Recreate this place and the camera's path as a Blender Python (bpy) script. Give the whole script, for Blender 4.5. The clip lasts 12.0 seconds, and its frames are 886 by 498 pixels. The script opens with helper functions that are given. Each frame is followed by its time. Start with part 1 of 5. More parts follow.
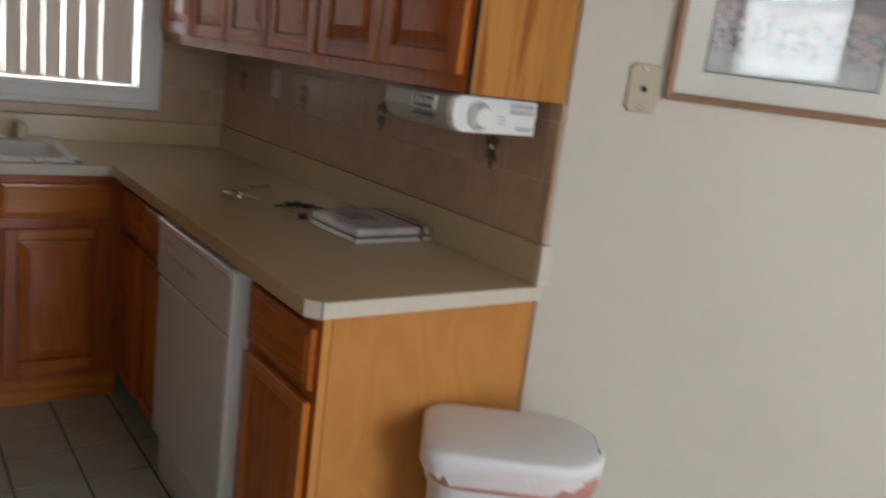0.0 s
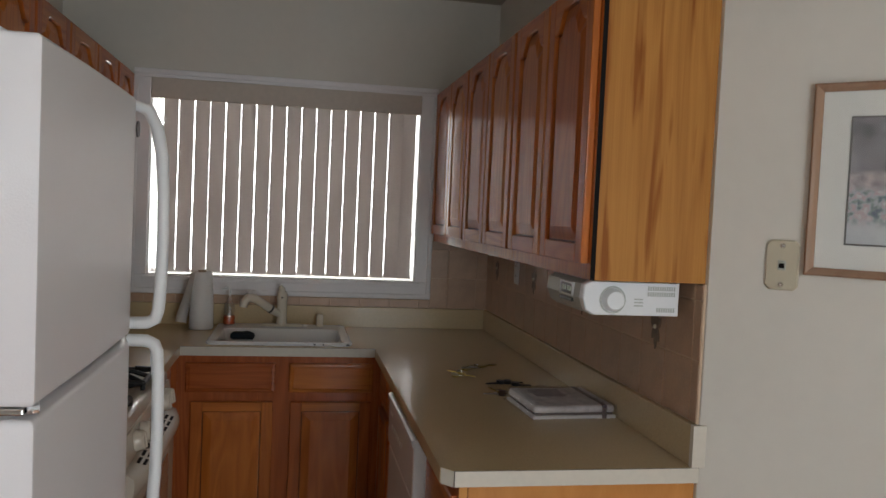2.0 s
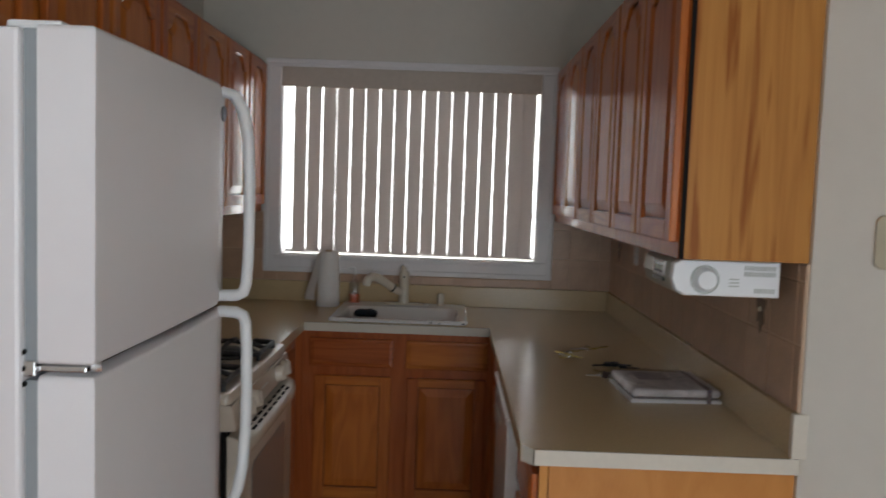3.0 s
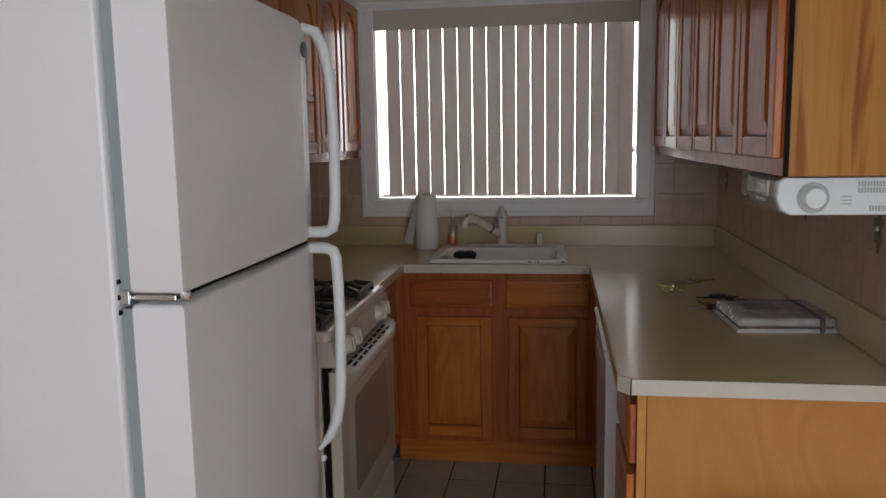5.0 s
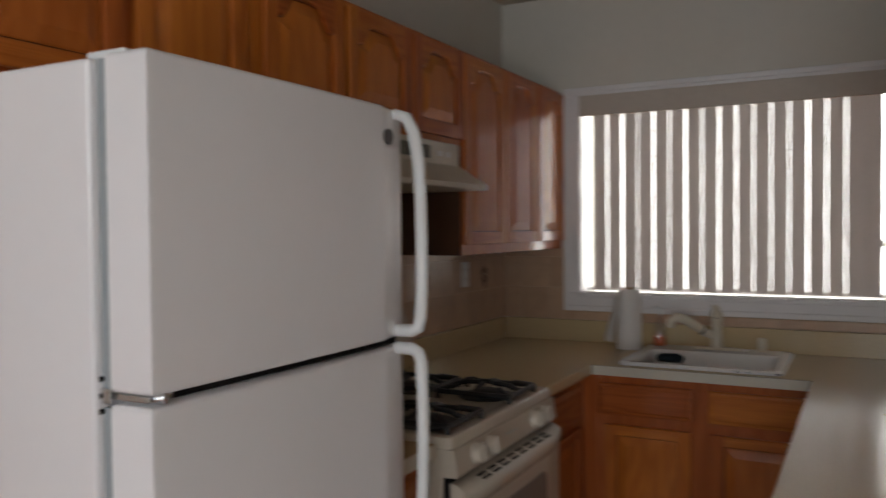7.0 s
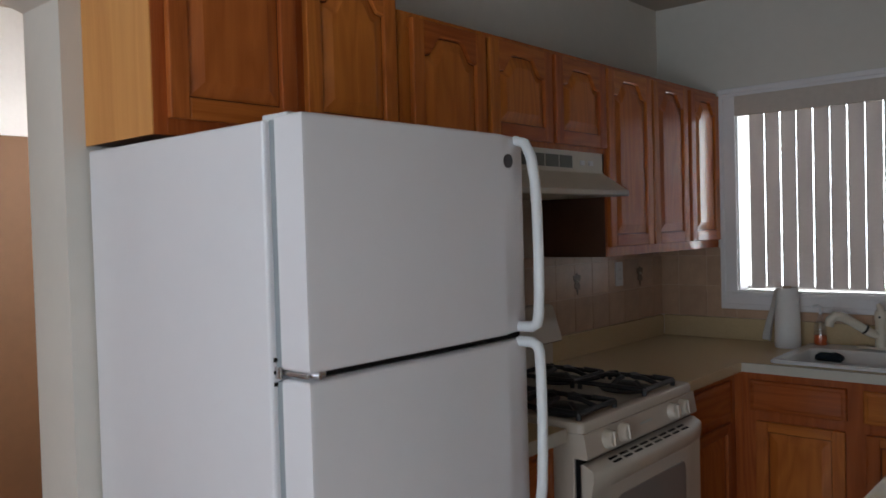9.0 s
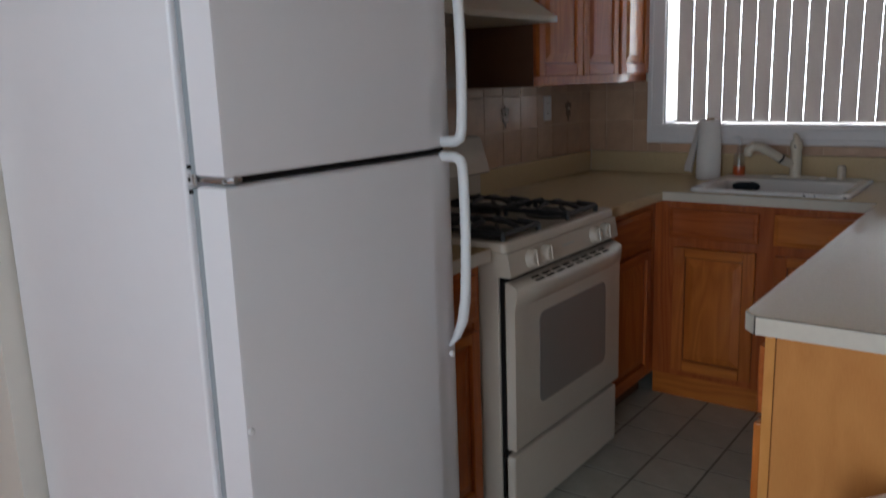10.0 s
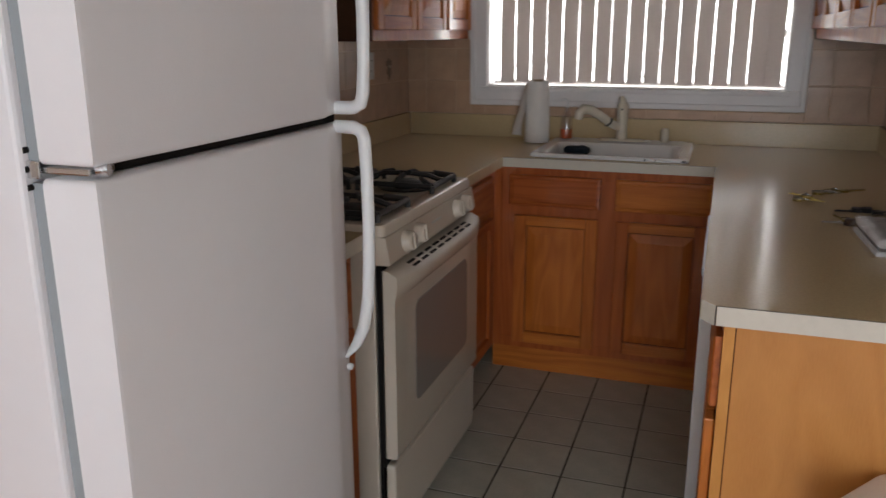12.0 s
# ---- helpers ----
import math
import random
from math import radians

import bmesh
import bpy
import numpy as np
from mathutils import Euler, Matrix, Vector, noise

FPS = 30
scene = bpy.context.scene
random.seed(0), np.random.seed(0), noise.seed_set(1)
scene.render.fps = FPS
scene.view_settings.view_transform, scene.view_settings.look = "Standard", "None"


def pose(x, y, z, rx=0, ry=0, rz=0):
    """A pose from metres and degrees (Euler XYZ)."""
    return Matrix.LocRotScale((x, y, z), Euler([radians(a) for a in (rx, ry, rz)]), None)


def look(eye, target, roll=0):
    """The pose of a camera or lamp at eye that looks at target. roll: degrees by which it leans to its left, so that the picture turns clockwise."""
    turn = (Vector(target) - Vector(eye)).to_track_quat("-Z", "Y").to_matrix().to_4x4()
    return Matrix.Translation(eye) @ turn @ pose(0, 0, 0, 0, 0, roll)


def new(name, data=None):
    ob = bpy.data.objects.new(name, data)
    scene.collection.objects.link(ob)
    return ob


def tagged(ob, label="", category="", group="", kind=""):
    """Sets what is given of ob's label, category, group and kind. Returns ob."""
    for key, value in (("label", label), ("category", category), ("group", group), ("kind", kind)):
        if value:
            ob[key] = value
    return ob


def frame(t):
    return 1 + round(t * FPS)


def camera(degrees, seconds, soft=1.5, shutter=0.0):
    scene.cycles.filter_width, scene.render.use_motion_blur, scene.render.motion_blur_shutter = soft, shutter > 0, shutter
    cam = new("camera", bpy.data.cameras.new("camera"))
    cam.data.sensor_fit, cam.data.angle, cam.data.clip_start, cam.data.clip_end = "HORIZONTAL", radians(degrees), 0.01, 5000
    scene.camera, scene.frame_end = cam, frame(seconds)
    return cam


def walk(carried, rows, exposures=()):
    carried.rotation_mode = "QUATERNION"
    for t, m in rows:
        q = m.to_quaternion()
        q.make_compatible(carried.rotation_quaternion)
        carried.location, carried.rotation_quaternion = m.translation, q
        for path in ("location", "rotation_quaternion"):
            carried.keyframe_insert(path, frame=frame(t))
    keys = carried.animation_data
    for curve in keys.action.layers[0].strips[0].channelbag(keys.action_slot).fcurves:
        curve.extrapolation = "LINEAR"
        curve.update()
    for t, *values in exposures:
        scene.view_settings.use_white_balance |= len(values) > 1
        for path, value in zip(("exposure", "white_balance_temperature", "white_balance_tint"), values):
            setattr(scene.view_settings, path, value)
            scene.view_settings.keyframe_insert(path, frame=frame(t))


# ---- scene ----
cam = camera(57.9, 12.0, soft=1.5, shutter=0.5)
PATH = [
    (0, (-1.371, -3.653, 1.421), (-0.203, -2.092, 0.974), 7.4),
    (0.5, (-1.194, -3.677, 1.468), (-0.364, -1.884, 1.154), 7.6),
    (1, (-1.007, -3.814, 1.521), (-0.443, -1.903, 1.352), 6.4),
    (1.5, (-0.99, -3.96, 1.524), (-0.59, -2.001, 1.452), 4.0),
    (2, (-0.993, -4.038, 1.509), (-0.629, -2.073, 1.419), 2.6),
    (2.5, (-0.914, -4.051, 1.517), (-0.695, -2.067, 1.394), 2.7),
    (3, (-0.821, -4.062, 1.503), (-0.839, -2.067, 1.356), 2.0),
    (3.5, (-0.792, -4.042, 1.434), (-0.981, -2.066, 1.189), 0.4),
    (3.7, (-0.785, -4.038, 1.417), (-1.009, -2.073, 1.118), 0.0),
    (5.5, (-0.771, -4.038, 1.468), (-1.057, -2.073, 1.225), -0.9),
    (6, (-0.721, -3.958, 1.452), (-1.028, -1.991, 1.265), -0.7),
    (6.5, (-0.627, -3.81, 1.472), (-1.092, -1.868, 1.363), -0.4),
    (7, (-0.472, -3.731, 1.464), (-1.406, -1.963, 1.413), -0.5),
    (7.5, (-0.262, -3.72, 1.496), (-1.583, -2.219, 1.455), -1.7),
    (7.7, (-0.236, -3.764, 1.519), (-1.597, -2.299, 1.503), -2.1),
    (9.3, (-0.199, -3.876, 1.474), (-1.48, -2.342, 1.391), -1.1),
    (9.5, (-0.197, -3.874, 1.443), (-1.429, -2.308, 1.266), -1.2),
    (10, (-0.183, -3.856, 1.396), (-1.359, -2.291, 0.986), -1.9),
    (10.5, (-0.203, -3.772, 1.382), (-1.335, -2.208, 0.861), -2.1),
    (11, (-0.239, -3.664, 1.376), (-1.348, -2.086, 0.847), -2.3),
    (11.5, (-0.427, -3.702, 1.384), (-1.334, -1.996, 0.867), -1.8),
    (12, (-0.629, -3.709, 1.393), (-1.262, -1.885, 0.871), -0.2),
]

walk(cam, [(t, look(eye, target, roll)) for t, eye, target, roll in PATH], exposures=[(0.0, 0.25, 6900, 12), (0.5, 0.5, 6950, 12), (1.0, 0.52, 7000, 13), (1.5, 0.0, 6950, 14), (2.0, -0.08, 6850, 13), (3.0, -0.12, 6650, 13), (3.7, -0.12, 6550, 13), (5.5, -0.14, 6800, 14), (6.5, -0.1, 7100, 17), (7.5, -0.28, 6750, 13), (9.5, -0.18, 6150, 12), (10.0, -0.15, 6150, 13), (10.5, 0.0, 6300, 14), (11.0, 0.0, 6450, 15), (12.0, 0.22, 6850, 17)])

# ---- light ----
world = bpy.data.worlds.new("world")
scene.world = world
world.use_nodes = True
wn, wl = world.node_tree.nodes, world.node_tree.links
sky = wn.new("ShaderNodeTexSky")
sky.sky_type, sky.sun_disc = "NISHITA", False
sky.sun_elevation, sky.sun_rotation = radians(40), radians(150)
wn["Background"].inputs["Strength"].default_value = 0.10
wl.new(sky.outputs[0], wn["Background"].inputs["Color"])

sun = new("sun", bpy.data.lights.new("sun", "SUN"))
sun.data.energy, sun.data.angle, sun.data.color = 1.0, radians(10), (1.0, 0.95, 0.88)
sun.matrix_world = look((6, -14, 14), (0, 0, 0))


def area_light(name, x, y, z, target, w, h, watts, color):
    """Area lamp: skylight in a window's opening, and the fill lamp of the hall."""
    ob = new(name, bpy.data.lights.new(name, "AREA"))
    ob.data.shape, ob.data.size, ob.data.size_y, ob.data.energy, ob.data.color = "RECTANGLE", w, h, watts, color
    ob.matrix_world = look((x, y, z), target)
    return ob


area_light("back_window_light", -1.665, -5.74, 1.915, (-1.6, -1.0, 1.3), 0.72, 0.60, 18, (0.76, 0.895, 1.0))
# Lamp added in an unseen low window, to balance refrigerator and kitchen.
area_light("added_south_light", 0.0, -5.73, 1.11, (-0.9, -1.0, 0.9), 1.10, 1.85, 43, (0.76, 0.895, 1.0))
area_light("kitchen_window_light", -1.04, 0.16, 1.62, (-1.04, -3, 1.62), 1.28, 0.9, 1.2, (0.95, 0.98, 1.0))

# ---- materials ----


def material(name, color, rough=0.5, metal=0.0, var=0.0, scale=8.0, bump=0.0, bump_scale=60.0, coat=0.0, second=None, stretch=(1, 1, 1), each=0.0, spec=0.5):
    """A surface with colour variation at two scales and a fine relief."""
    mat = bpy.data.materials.new(name)
    mat.use_nodes = True
    n, l = mat.node_tree.nodes, mat.node_tree.links
    b = n["Principled BSDF"]
    b.inputs["Roughness"].default_value, b.inputs["Metallic"].default_value = rough, metal
    b.inputs["Coat Weight"].default_value, b.inputs["Specular IOR Level"].default_value = coat, spec
    b.inputs["Coat Roughness"].default_value = 0.12
    b.inputs["Base Color"].default_value = (*color, 1)
    if not (var or bump or each):
        return mat
    tc, mp = n.new("ShaderNodeTexCoord"), n.new("ShaderNodeMapping")
    mp.inputs["Scale"].default_value = stretch
    l.new(tc.outputs["Object"], mp.inputs["Vector"])
    if var or each:
        big, fine = n.new("ShaderNodeTexNoise"), n.new("ShaderNodeTexNoise")
        big.inputs["Scale"].default_value, fine.inputs["Scale"].default_value = scale, scale * 9
        big.inputs["Detail"].default_value = 5
        l.new(mp.outputs[0], big.inputs["Vector"]), l.new(mp.outputs[0], fine.inputs["Vector"])
        mix = n.new("ShaderNodeMix")
        mix.data_type = "FLOAT"
        mix.inputs[0].default_value = 0.35
        l.new(big.outputs["Fac"], mix.inputs[2]), l.new(fine.outputs["Fac"], mix.inputs[3])
        ramp = n.new("ShaderNodeValToRGB")
        other = second or tuple(c * (1 - var) for c in color)
        ramp.color_ramp.elements[0].color, ramp.color_ramp.elements[1].color = (*other, 1), (*color, 1)
        ramp.color_ramp.elements[0].position, ramp.color_ramp.elements[1].position = 0.33, 0.62
        l.new(mix.outputs[0], ramp.inputs[0])
        out = ramp.outputs[0]
        if each:
            info, mul, hsv = n.new("ShaderNodeObjectInfo"), n.new("ShaderNodeMapRange"), n.new("ShaderNodeHueSaturation")
            mul.inputs[3].default_value, mul.inputs[4].default_value = 1 - each, 1 + each
            l.new(info.outputs["Random"], mul.inputs[0]), l.new(mul.outputs[0], hsv.inputs["Value"])
            l.new(out, hsv.inputs["Color"])
            out = hsv.outputs[0]
        l.new(out, b.inputs["Base Color"])
    if bump:
        tex, bp = n.new("ShaderNodeTexNoise"), n.new("ShaderNodeBump")
        tex.inputs["Scale"].default_value, tex.inputs["Detail"].default_value = bump_scale, 4
        bp.inputs["Strength"].default_value, bp.inputs["Distance"].default_value = bump, 0.004
        l.new(mp.outputs[0], tex.inputs["Vector"]), l.new(tex.outputs["Fac"], bp.inputs["Height"])
        l.new(bp.outputs[0], b.inputs["Normal"])
    return mat


def oak(name, light, dark, along="z", rough=0.5, coat=0.55, big=1.0, contrast=0.8, s=0.1, flame=0.0, pore=0.62):
    """Stained oak: long cathedral figure, short pores, a varnish coat."""
    mat = bpy.data.materials.new(name)
    mat.use_nodes = True
    n, l = mat.node_tree.nodes, mat.node_tree.links
    b = n["Principled BSDF"]
    b.inputs["Roughness"].default_value, b.inputs["Coat Weight"].default_value, b.inputs["Coat Roughness"].default_value = rough, coat, 0.15
    b.inputs["Specular IOR Level"].default_value = 0.15
    tc, mp, mp2 = n.new("ShaderNodeTexCoord"), n.new("ShaderNodeMapping"), n.new("ShaderNodeMapping")
    info, add, vec = n.new("ShaderNodeObjectInfo"), n.new("ShaderNodeVectorMath"), n.new("ShaderNodeVectorMath")
    vec.operation, add.operation = "SCALE", "ADD"
    vec.inputs[0].default_value = (7.3, 5.1, 9.7)
    l.new(info.outputs["Random"], vec.inputs["Scale"])
    l.new(tc.outputs["Object"], add.inputs[0]), l.new(vec.outputs[0], add.inputs[1])
    fig = {"z": (1, 1, s), "x": (s, 1, 1), "y": (1, s, 1)}[along]
    mp.inputs["Scale"].default_value = [c * 9 * big for c in fig]
    mp2.inputs["Scale"].default_value = [c * (330 if c == 1 else 90) for c in fig]
    l.new(add.outputs[0], mp.inputs["Vector"]), l.new(add.outputs[0], mp2.inputs["Vector"])
    nz, pores, wide = n.new("ShaderNodeTexNoise"), n.new("ShaderNodeTexNoise"), n.new("ShaderNodeTexNoise")
    nz.inputs["Scale"].default_value, nz.inputs["Detail"].default_value, nz.inputs["Distortion"].default_value = 1.0, 2.0, 0.4
    pores.inputs["Scale"].default_value, pores.inputs["Detail"].default_value = 1.0, 2.0
    wide.inputs["Scale"].default_value = 3.0
    l.new(mp.outputs[0], nz.inputs["Vector"]), l.new(mp2.outputs[0], pores.inputs["Vector"]), l.new(add.outputs[0], wide.inputs["Vector"])
    rings, fr = n.new("ShaderNodeMath"), n.new("ShaderNodeMath")
    rings.operation, rings.inputs[1].default_value = "MULTIPLY", 15.0
    fr.operation = "PINGPONG"
    fr.inputs[1].default_value = 1.0
    l.new(nz.outputs["Fac"], rings.inputs[0]), l.new(rings.outputs[0], fr.inputs[0])
    mix = n.new("ShaderNodeMix")
    mix.data_type = "FLOAT"
    mix.inputs[0].default_value = pore
    l.new(fr.outputs[0], mix.inputs[2]), l.new(pores.outputs["Fac"], mix.inputs[3])
    mix2 = n.new("ShaderNodeMix")
    mix2.data_type = "FLOAT"
    mix2.inputs[0].default_value = 0.25
    l.new(mix.outputs[0], mix2.inputs[2]), l.new(wide.outputs["Fac"], mix2.inputs[3])
    ramp = n.new("ShaderNodeValToRGB")
    e = ramp.color_ramp.elements
    e[0].position, e[1].position = 0.5 - 0.28 / contrast, 0.5 + 0.16 / contrast
    e[0].color, e[1].color = (*dark, 1), (*light, 1)
    l.new(mix2.outputs[0], ramp.inputs[0])
    out = ramp.outputs[0]
    if flame:
        mp3, fl, edge, stain = n.new("ShaderNodeMapping"), n.new("ShaderNodeTexNoise"), n.new("ShaderNodeValToRGB"), n.new("ShaderNodeMix")
        mp3.inputs["Scale"].default_value = [c * flame if c == 1 else flame * 0.075 for c in fig]
        fl.inputs["Scale"].default_value, fl.inputs["Detail"].default_value, fl.inputs["Distortion"].default_value = 1.0, 3.0, 0.3
        edge.color_ramp.elements[0].position, edge.color_ramp.elements[1].position = 0.50, 0.605
        stain.data_type, stain.blend_type = "RGBA", "MULTIPLY"
        stain.inputs[7].default_value = (0.67, 0.52, 0.39, 1)
        l.new(add.outputs[0], mp3.inputs["Vector"]), l.new(mp3.outputs[0], fl.inputs["Vector"]), l.new(fl.outputs["Fac"], edge.inputs[0])
        l.new(edge.outputs[0], stain.inputs[0]), l.new(out, stain.inputs[6])
        out = stain.outputs[2]
    hsv, mr, hue = n.new("ShaderNodeHueSaturation"), n.new("ShaderNodeMapRange"), n.new("ShaderNodeMapRange")
    mr.inputs[3].default_value, mr.inputs[4].default_value = 0.84, 1.16
    hue.inputs[3].default_value, hue.inputs[4].default_value = (0.497, 0.503) if flame else (0.489, 0.501)
    l.new(info.outputs["Random"], hue.inputs[0]), l.new(hue.outputs[0], hsv.inputs["Hue"])
    l.new(info.outputs["Random"], mr.inputs[0]), l.new(mr.outputs[0], hsv.inputs["Value"]), l.new(out, hsv.inputs["Color"])
    l.new(hsv.outputs[0], b.inputs["Base Color"])
    bp = n.new("ShaderNodeBump")
    bp.inputs["Strength"].default_value, bp.inputs["Distance"].default_value = 0.12, 0.002
    l.new(pores.outputs["Fac"], bp.inputs["Height"]), l.new(bp.outputs[0], b.inputs["Normal"])
    return mat


OAK = oak("oak_upright", (0.52, 0.160, 0.026), (0.31, 0.078, 0.011))
OAK_PANEL = oak("oak_flat_sawn", (0.53, 0.164, 0.027), (0.34, 0.090, 0.012), big=1.0, contrast=0.62, s=0.14, pore=0.5)
OAK_H = oak("oak_level_x", (0.52, 0.160, 0.026), (0.31, 0.078, 0.011), along="x")
OAK_Y = oak("oak_level_y", (0.52, 0.160, 0.026), (0.31, 0.078, 0.011), along="y")
OAK_PLY = oak("oak_plywood", (0.57, 0.265, 0.062), (0.42, 0.170, 0.036), big=1.2, coat=0.15, contrast=0.95, s=0.05, flame=26.0)
# Much darker oak colour for door backings and panel joints.
OAK_GROOVE = oak("oak_groove_dark", (0.13, 0.040, 0.010), (0.08, 0.022, 0.005), coat=0.2)
BIRCH = oak("birch_plywood", (0.57, 0.260, 0.070), (0.46, 0.190, 0.046), big=0.5, coat=0.2, contrast=0.6, s=0.5)
PALE_PLY = oak("pale_plywood", (0.67, 0.335, 0.10), (0.53, 0.23, 0.06), big=0.7, rough=0.45, coat=0.1, contrast=0.7)
CAB_DARK = material("dark_cabinet_brown", (0.10, 0.04, 0.018), 0.6, var=0.2)
WALL = material("cream_wall_paint", (0.70, 0.66, 0.588), 0.75, var=0.05, scale=2.5, bump=0.06, bump_scale=180)
# Ceiling colour is darkened below the walls' to cut the light it bounces.
CEIL = material("dimmed_ceiling_paint", (0.50, 0.435, 0.35), 0.85, var=0.05, scale=2, bump=0.1, bump_scale=140)
TRIM = material("white_trim_paint", (0.82, 0.80, 0.80), 0.4, var=0.06, scale=5, bump=0.03, bump_scale=90)
LAM = material("beige_laminate", (0.60, 0.460, 0.270), 0.19, var=0.12, scale=160, coat=0.0, spec=0.45)
# Cream edge laminate; daylight on the south-facing edges is put into its colour.
LAM_EDGE = material("lit_cream_laminate", (0.62, 0.57, 0.48), 0.4, var=0.06, scale=60)
SEAM = material("dark_seam", (0.05, 0.035, 0.025), 0.7)
FRIDGE = material("white_enamel_textured", (0.80, 0.785, 0.80), 0.28, var=0.02, scale=3, bump=0.10, bump_scale=420, coat=0.15)
WHITE = material("white_enamel", (0.76, 0.75, 0.73), 0.22, var=0.03, scale=6, coat=0.3)
BISQUE = material("white_range_enamel", (0.62, 0.55, 0.455), 0.25, var=0.04, scale=5, coat=0.3)
HOODW = material("almond_hood_enamel", (0.62, 0.58, 0.49), 0.35, var=0.06, scale=7)
PLASTIC = material("white_plastic", (0.76, 0.775, 0.78), 0.38, var=0.03, scale=9)
GASKET = material("grey_gasket", (0.30, 0.33, 0.345), 0.6, var=0.08)
BLACK = material("black_iron", (0.012, 0.012, 0.012), 0.5, var=0.3, scale=30, bump=0.2, bump_scale=200)
DARK = material("dark_gap", (0.013, 0.011, 0.010), 0.8, spec=0.1)
CHROME = material("chrome", (0.62, 0.62, 0.62), 0.22, metal=1.0)
STEEL = material("dull_steel", (0.40, 0.36, 0.31), 0.35, metal=1.0, var=0.3, scale=60)
BRASS = material("brass", (0.36, 0.25, 0.07), 0.36, metal=1.0, var=0.3, scale=60)
OVENGLASS = material("oven_window_glass", (0.24, 0.22, 0.20), 0.22, coat=0.3)
TILE = material("rose_beige_wall_tile", (0.55, 0.355, 0.235), 0.36, var=0.2, scale=14, second=(0.43, 0.285, 0.19), bump=0.05, bump_scale=60, each=0.07, coat=0.1)
GROUT = material("pale_grout", (0.64, 0.47, 0.33), 0.8, var=0.12, scale=30)
FTILE = material("grey_floor_tile", (0.46, 0.455, 0.385), 0.38, var=0.2, scale=12, second=(0.37, 0.37, 0.31), bump=0.06, bump_scale=70, each=0.06)
FGROUT = material("dark_floor_grout", (0.05, 0.042, 0.034), 0.95, var=0.3, scale=40)
DECO = material("deco_relief_brown", (0.20, 0.12, 0.075), 0.35, var=0.4, scale=60, coat=0.3)
IVORY = material("ivory_plastic", (0.56, 0.50, 0.37), 0.4, var=0.05, scale=20)
PORCELAIN = material("porcelain", (0.82, 0.82, 0.80), 0.12, var=0.03, scale=8, coat=0.5)
FRAMEWOOD = oak("picture_frame_wood", (0.42, 0.275, 0.175), (0.31, 0.19, 0.115), along="z", coat=0.1)
MATBOARD = material("mat_board", (0.80, 0.765, 0.71), 0.8, var=0.03, scale=15)
PAPER = material("paper_towel_paper", (0.80, 0.78, 0.75), 0.9, var=0.04, scale=40, bump=0.3, bump_scale=260)
SPONGE = material("dark_blue_cloth", (0.015, 0.03, 0.045), 0.9, var=0.4, scale=60, bump=0.6, bump_scale=200)
ORANGE = material("orange_soap", (0.80, 0.13, 0.02), 0.25, coat=0.4)
GREYP = material("grey_green_plastic", (0.40, 0.42, 0.38), 0.4, var=0.05, scale=12)
LCD = material("display_glass", (0.03, 0.045, 0.04), 0.15, coat=0.5)
LCDTEXT = material("display_digits", (0.68, 0.78, 0.70), 0.5)
PINK = material("pink_bag", (0.62, 0.30, 0.27), 0.45, var=0.3, scale=30)
BROWNWALL = material("brown_hall_paint", (0.20, 0.095, 0.04), 0.6, var=0.12, scale=3)
WOODFLOOR = oak("hall_wood_floor", (0.42, 0.17, 0.05), (0.25, 0.09, 0.03), along="y")
CLOTH = material("grey_folded_cloth", (0.74, 0.68, 0.67), 0.8, var=0.4, scale=30, bump=0.3, bump_scale=120)
OUTGROUND = material("outside_concrete", (0.45, 0.44, 0.42), 0.9, var=0.2, scale=1)


def pane_material(name, tint, rough=0.02, ior=1.5):
    """Clear sheet: see-through with a mirror gloss that grows at grazing angles."""
    mat = bpy.data.materials.new(name)
    mat.use_nodes = True
    n, l = mat.node_tree.nodes, mat.node_tree.links
    n.remove(n["Principled BSDF"])
    tr, gl, fr, mx = n.new("ShaderNodeBsdfTransparent"), n.new("ShaderNodeBsdfGlossy"), n.new("ShaderNodeFresnel"), n.new("ShaderNodeMixShader")
    tr.inputs[0].default_value = (*tint, 1)
    gl.inputs["Roughness"].default_value = rough
    fr.inputs[0].default_value = ior
    mx.inputs[0].default_value = 0.20
    if ior:
        l.new(fr.outputs[0], mx.inputs[0])
    l.new(tr.outputs[0], mx.inputs[1]), l.new(gl.outputs[0], mx.inputs[2])
    l.new(mx.outputs[0], n["Material Output"].inputs[0])
    return mat


CLEAR = pane_material("picture_glass", (0.99, 0.985, 0.975))
GLASS = pane_material("window_glass", (0.95, 0.97, 0.96))
FILM = pane_material("clear_plastic_film", (0.95, 0.95, 0.96), 0.24, 0)


def vane_material():
    mat = bpy.data.materials.new("vertical_blind_fabric")
    mat.use_nodes = True
    n, l = mat.node_tree.nodes, mat.node_tree.links
    n.remove(n["Principled BSDF"])
    d, t, mx, nz, ramp, tc = (n.new("ShaderNode" + k) for k in ("BsdfDiffuse", "BsdfTranslucent", "MixShader", "TexNoise", "ValToRGB", "TexCoord"))
    nz.inputs["Scale"].default_value = 90
    ramp.color_ramp.elements[0].color, ramp.color_ramp.elements[1].color = (0.54, 0.495, 0.47, 1), (0.61, 0.56, 0.53, 1)
    l.new(tc.outputs["Object"], nz.inputs["Vector"]), l.new(nz.outputs["Fac"], ramp.inputs[0])
    l.new(ramp.outputs[0], d.inputs[0]), l.new(ramp.outputs[0], t.inputs[0])
    mx.inputs[0].default_value = 0.25
    l.new(d.outputs[0], mx.inputs[1]), l.new(t.outputs[0], mx.inputs[2]), l.new(mx.outputs[0], n["Material Output"].inputs[0])
    return mat


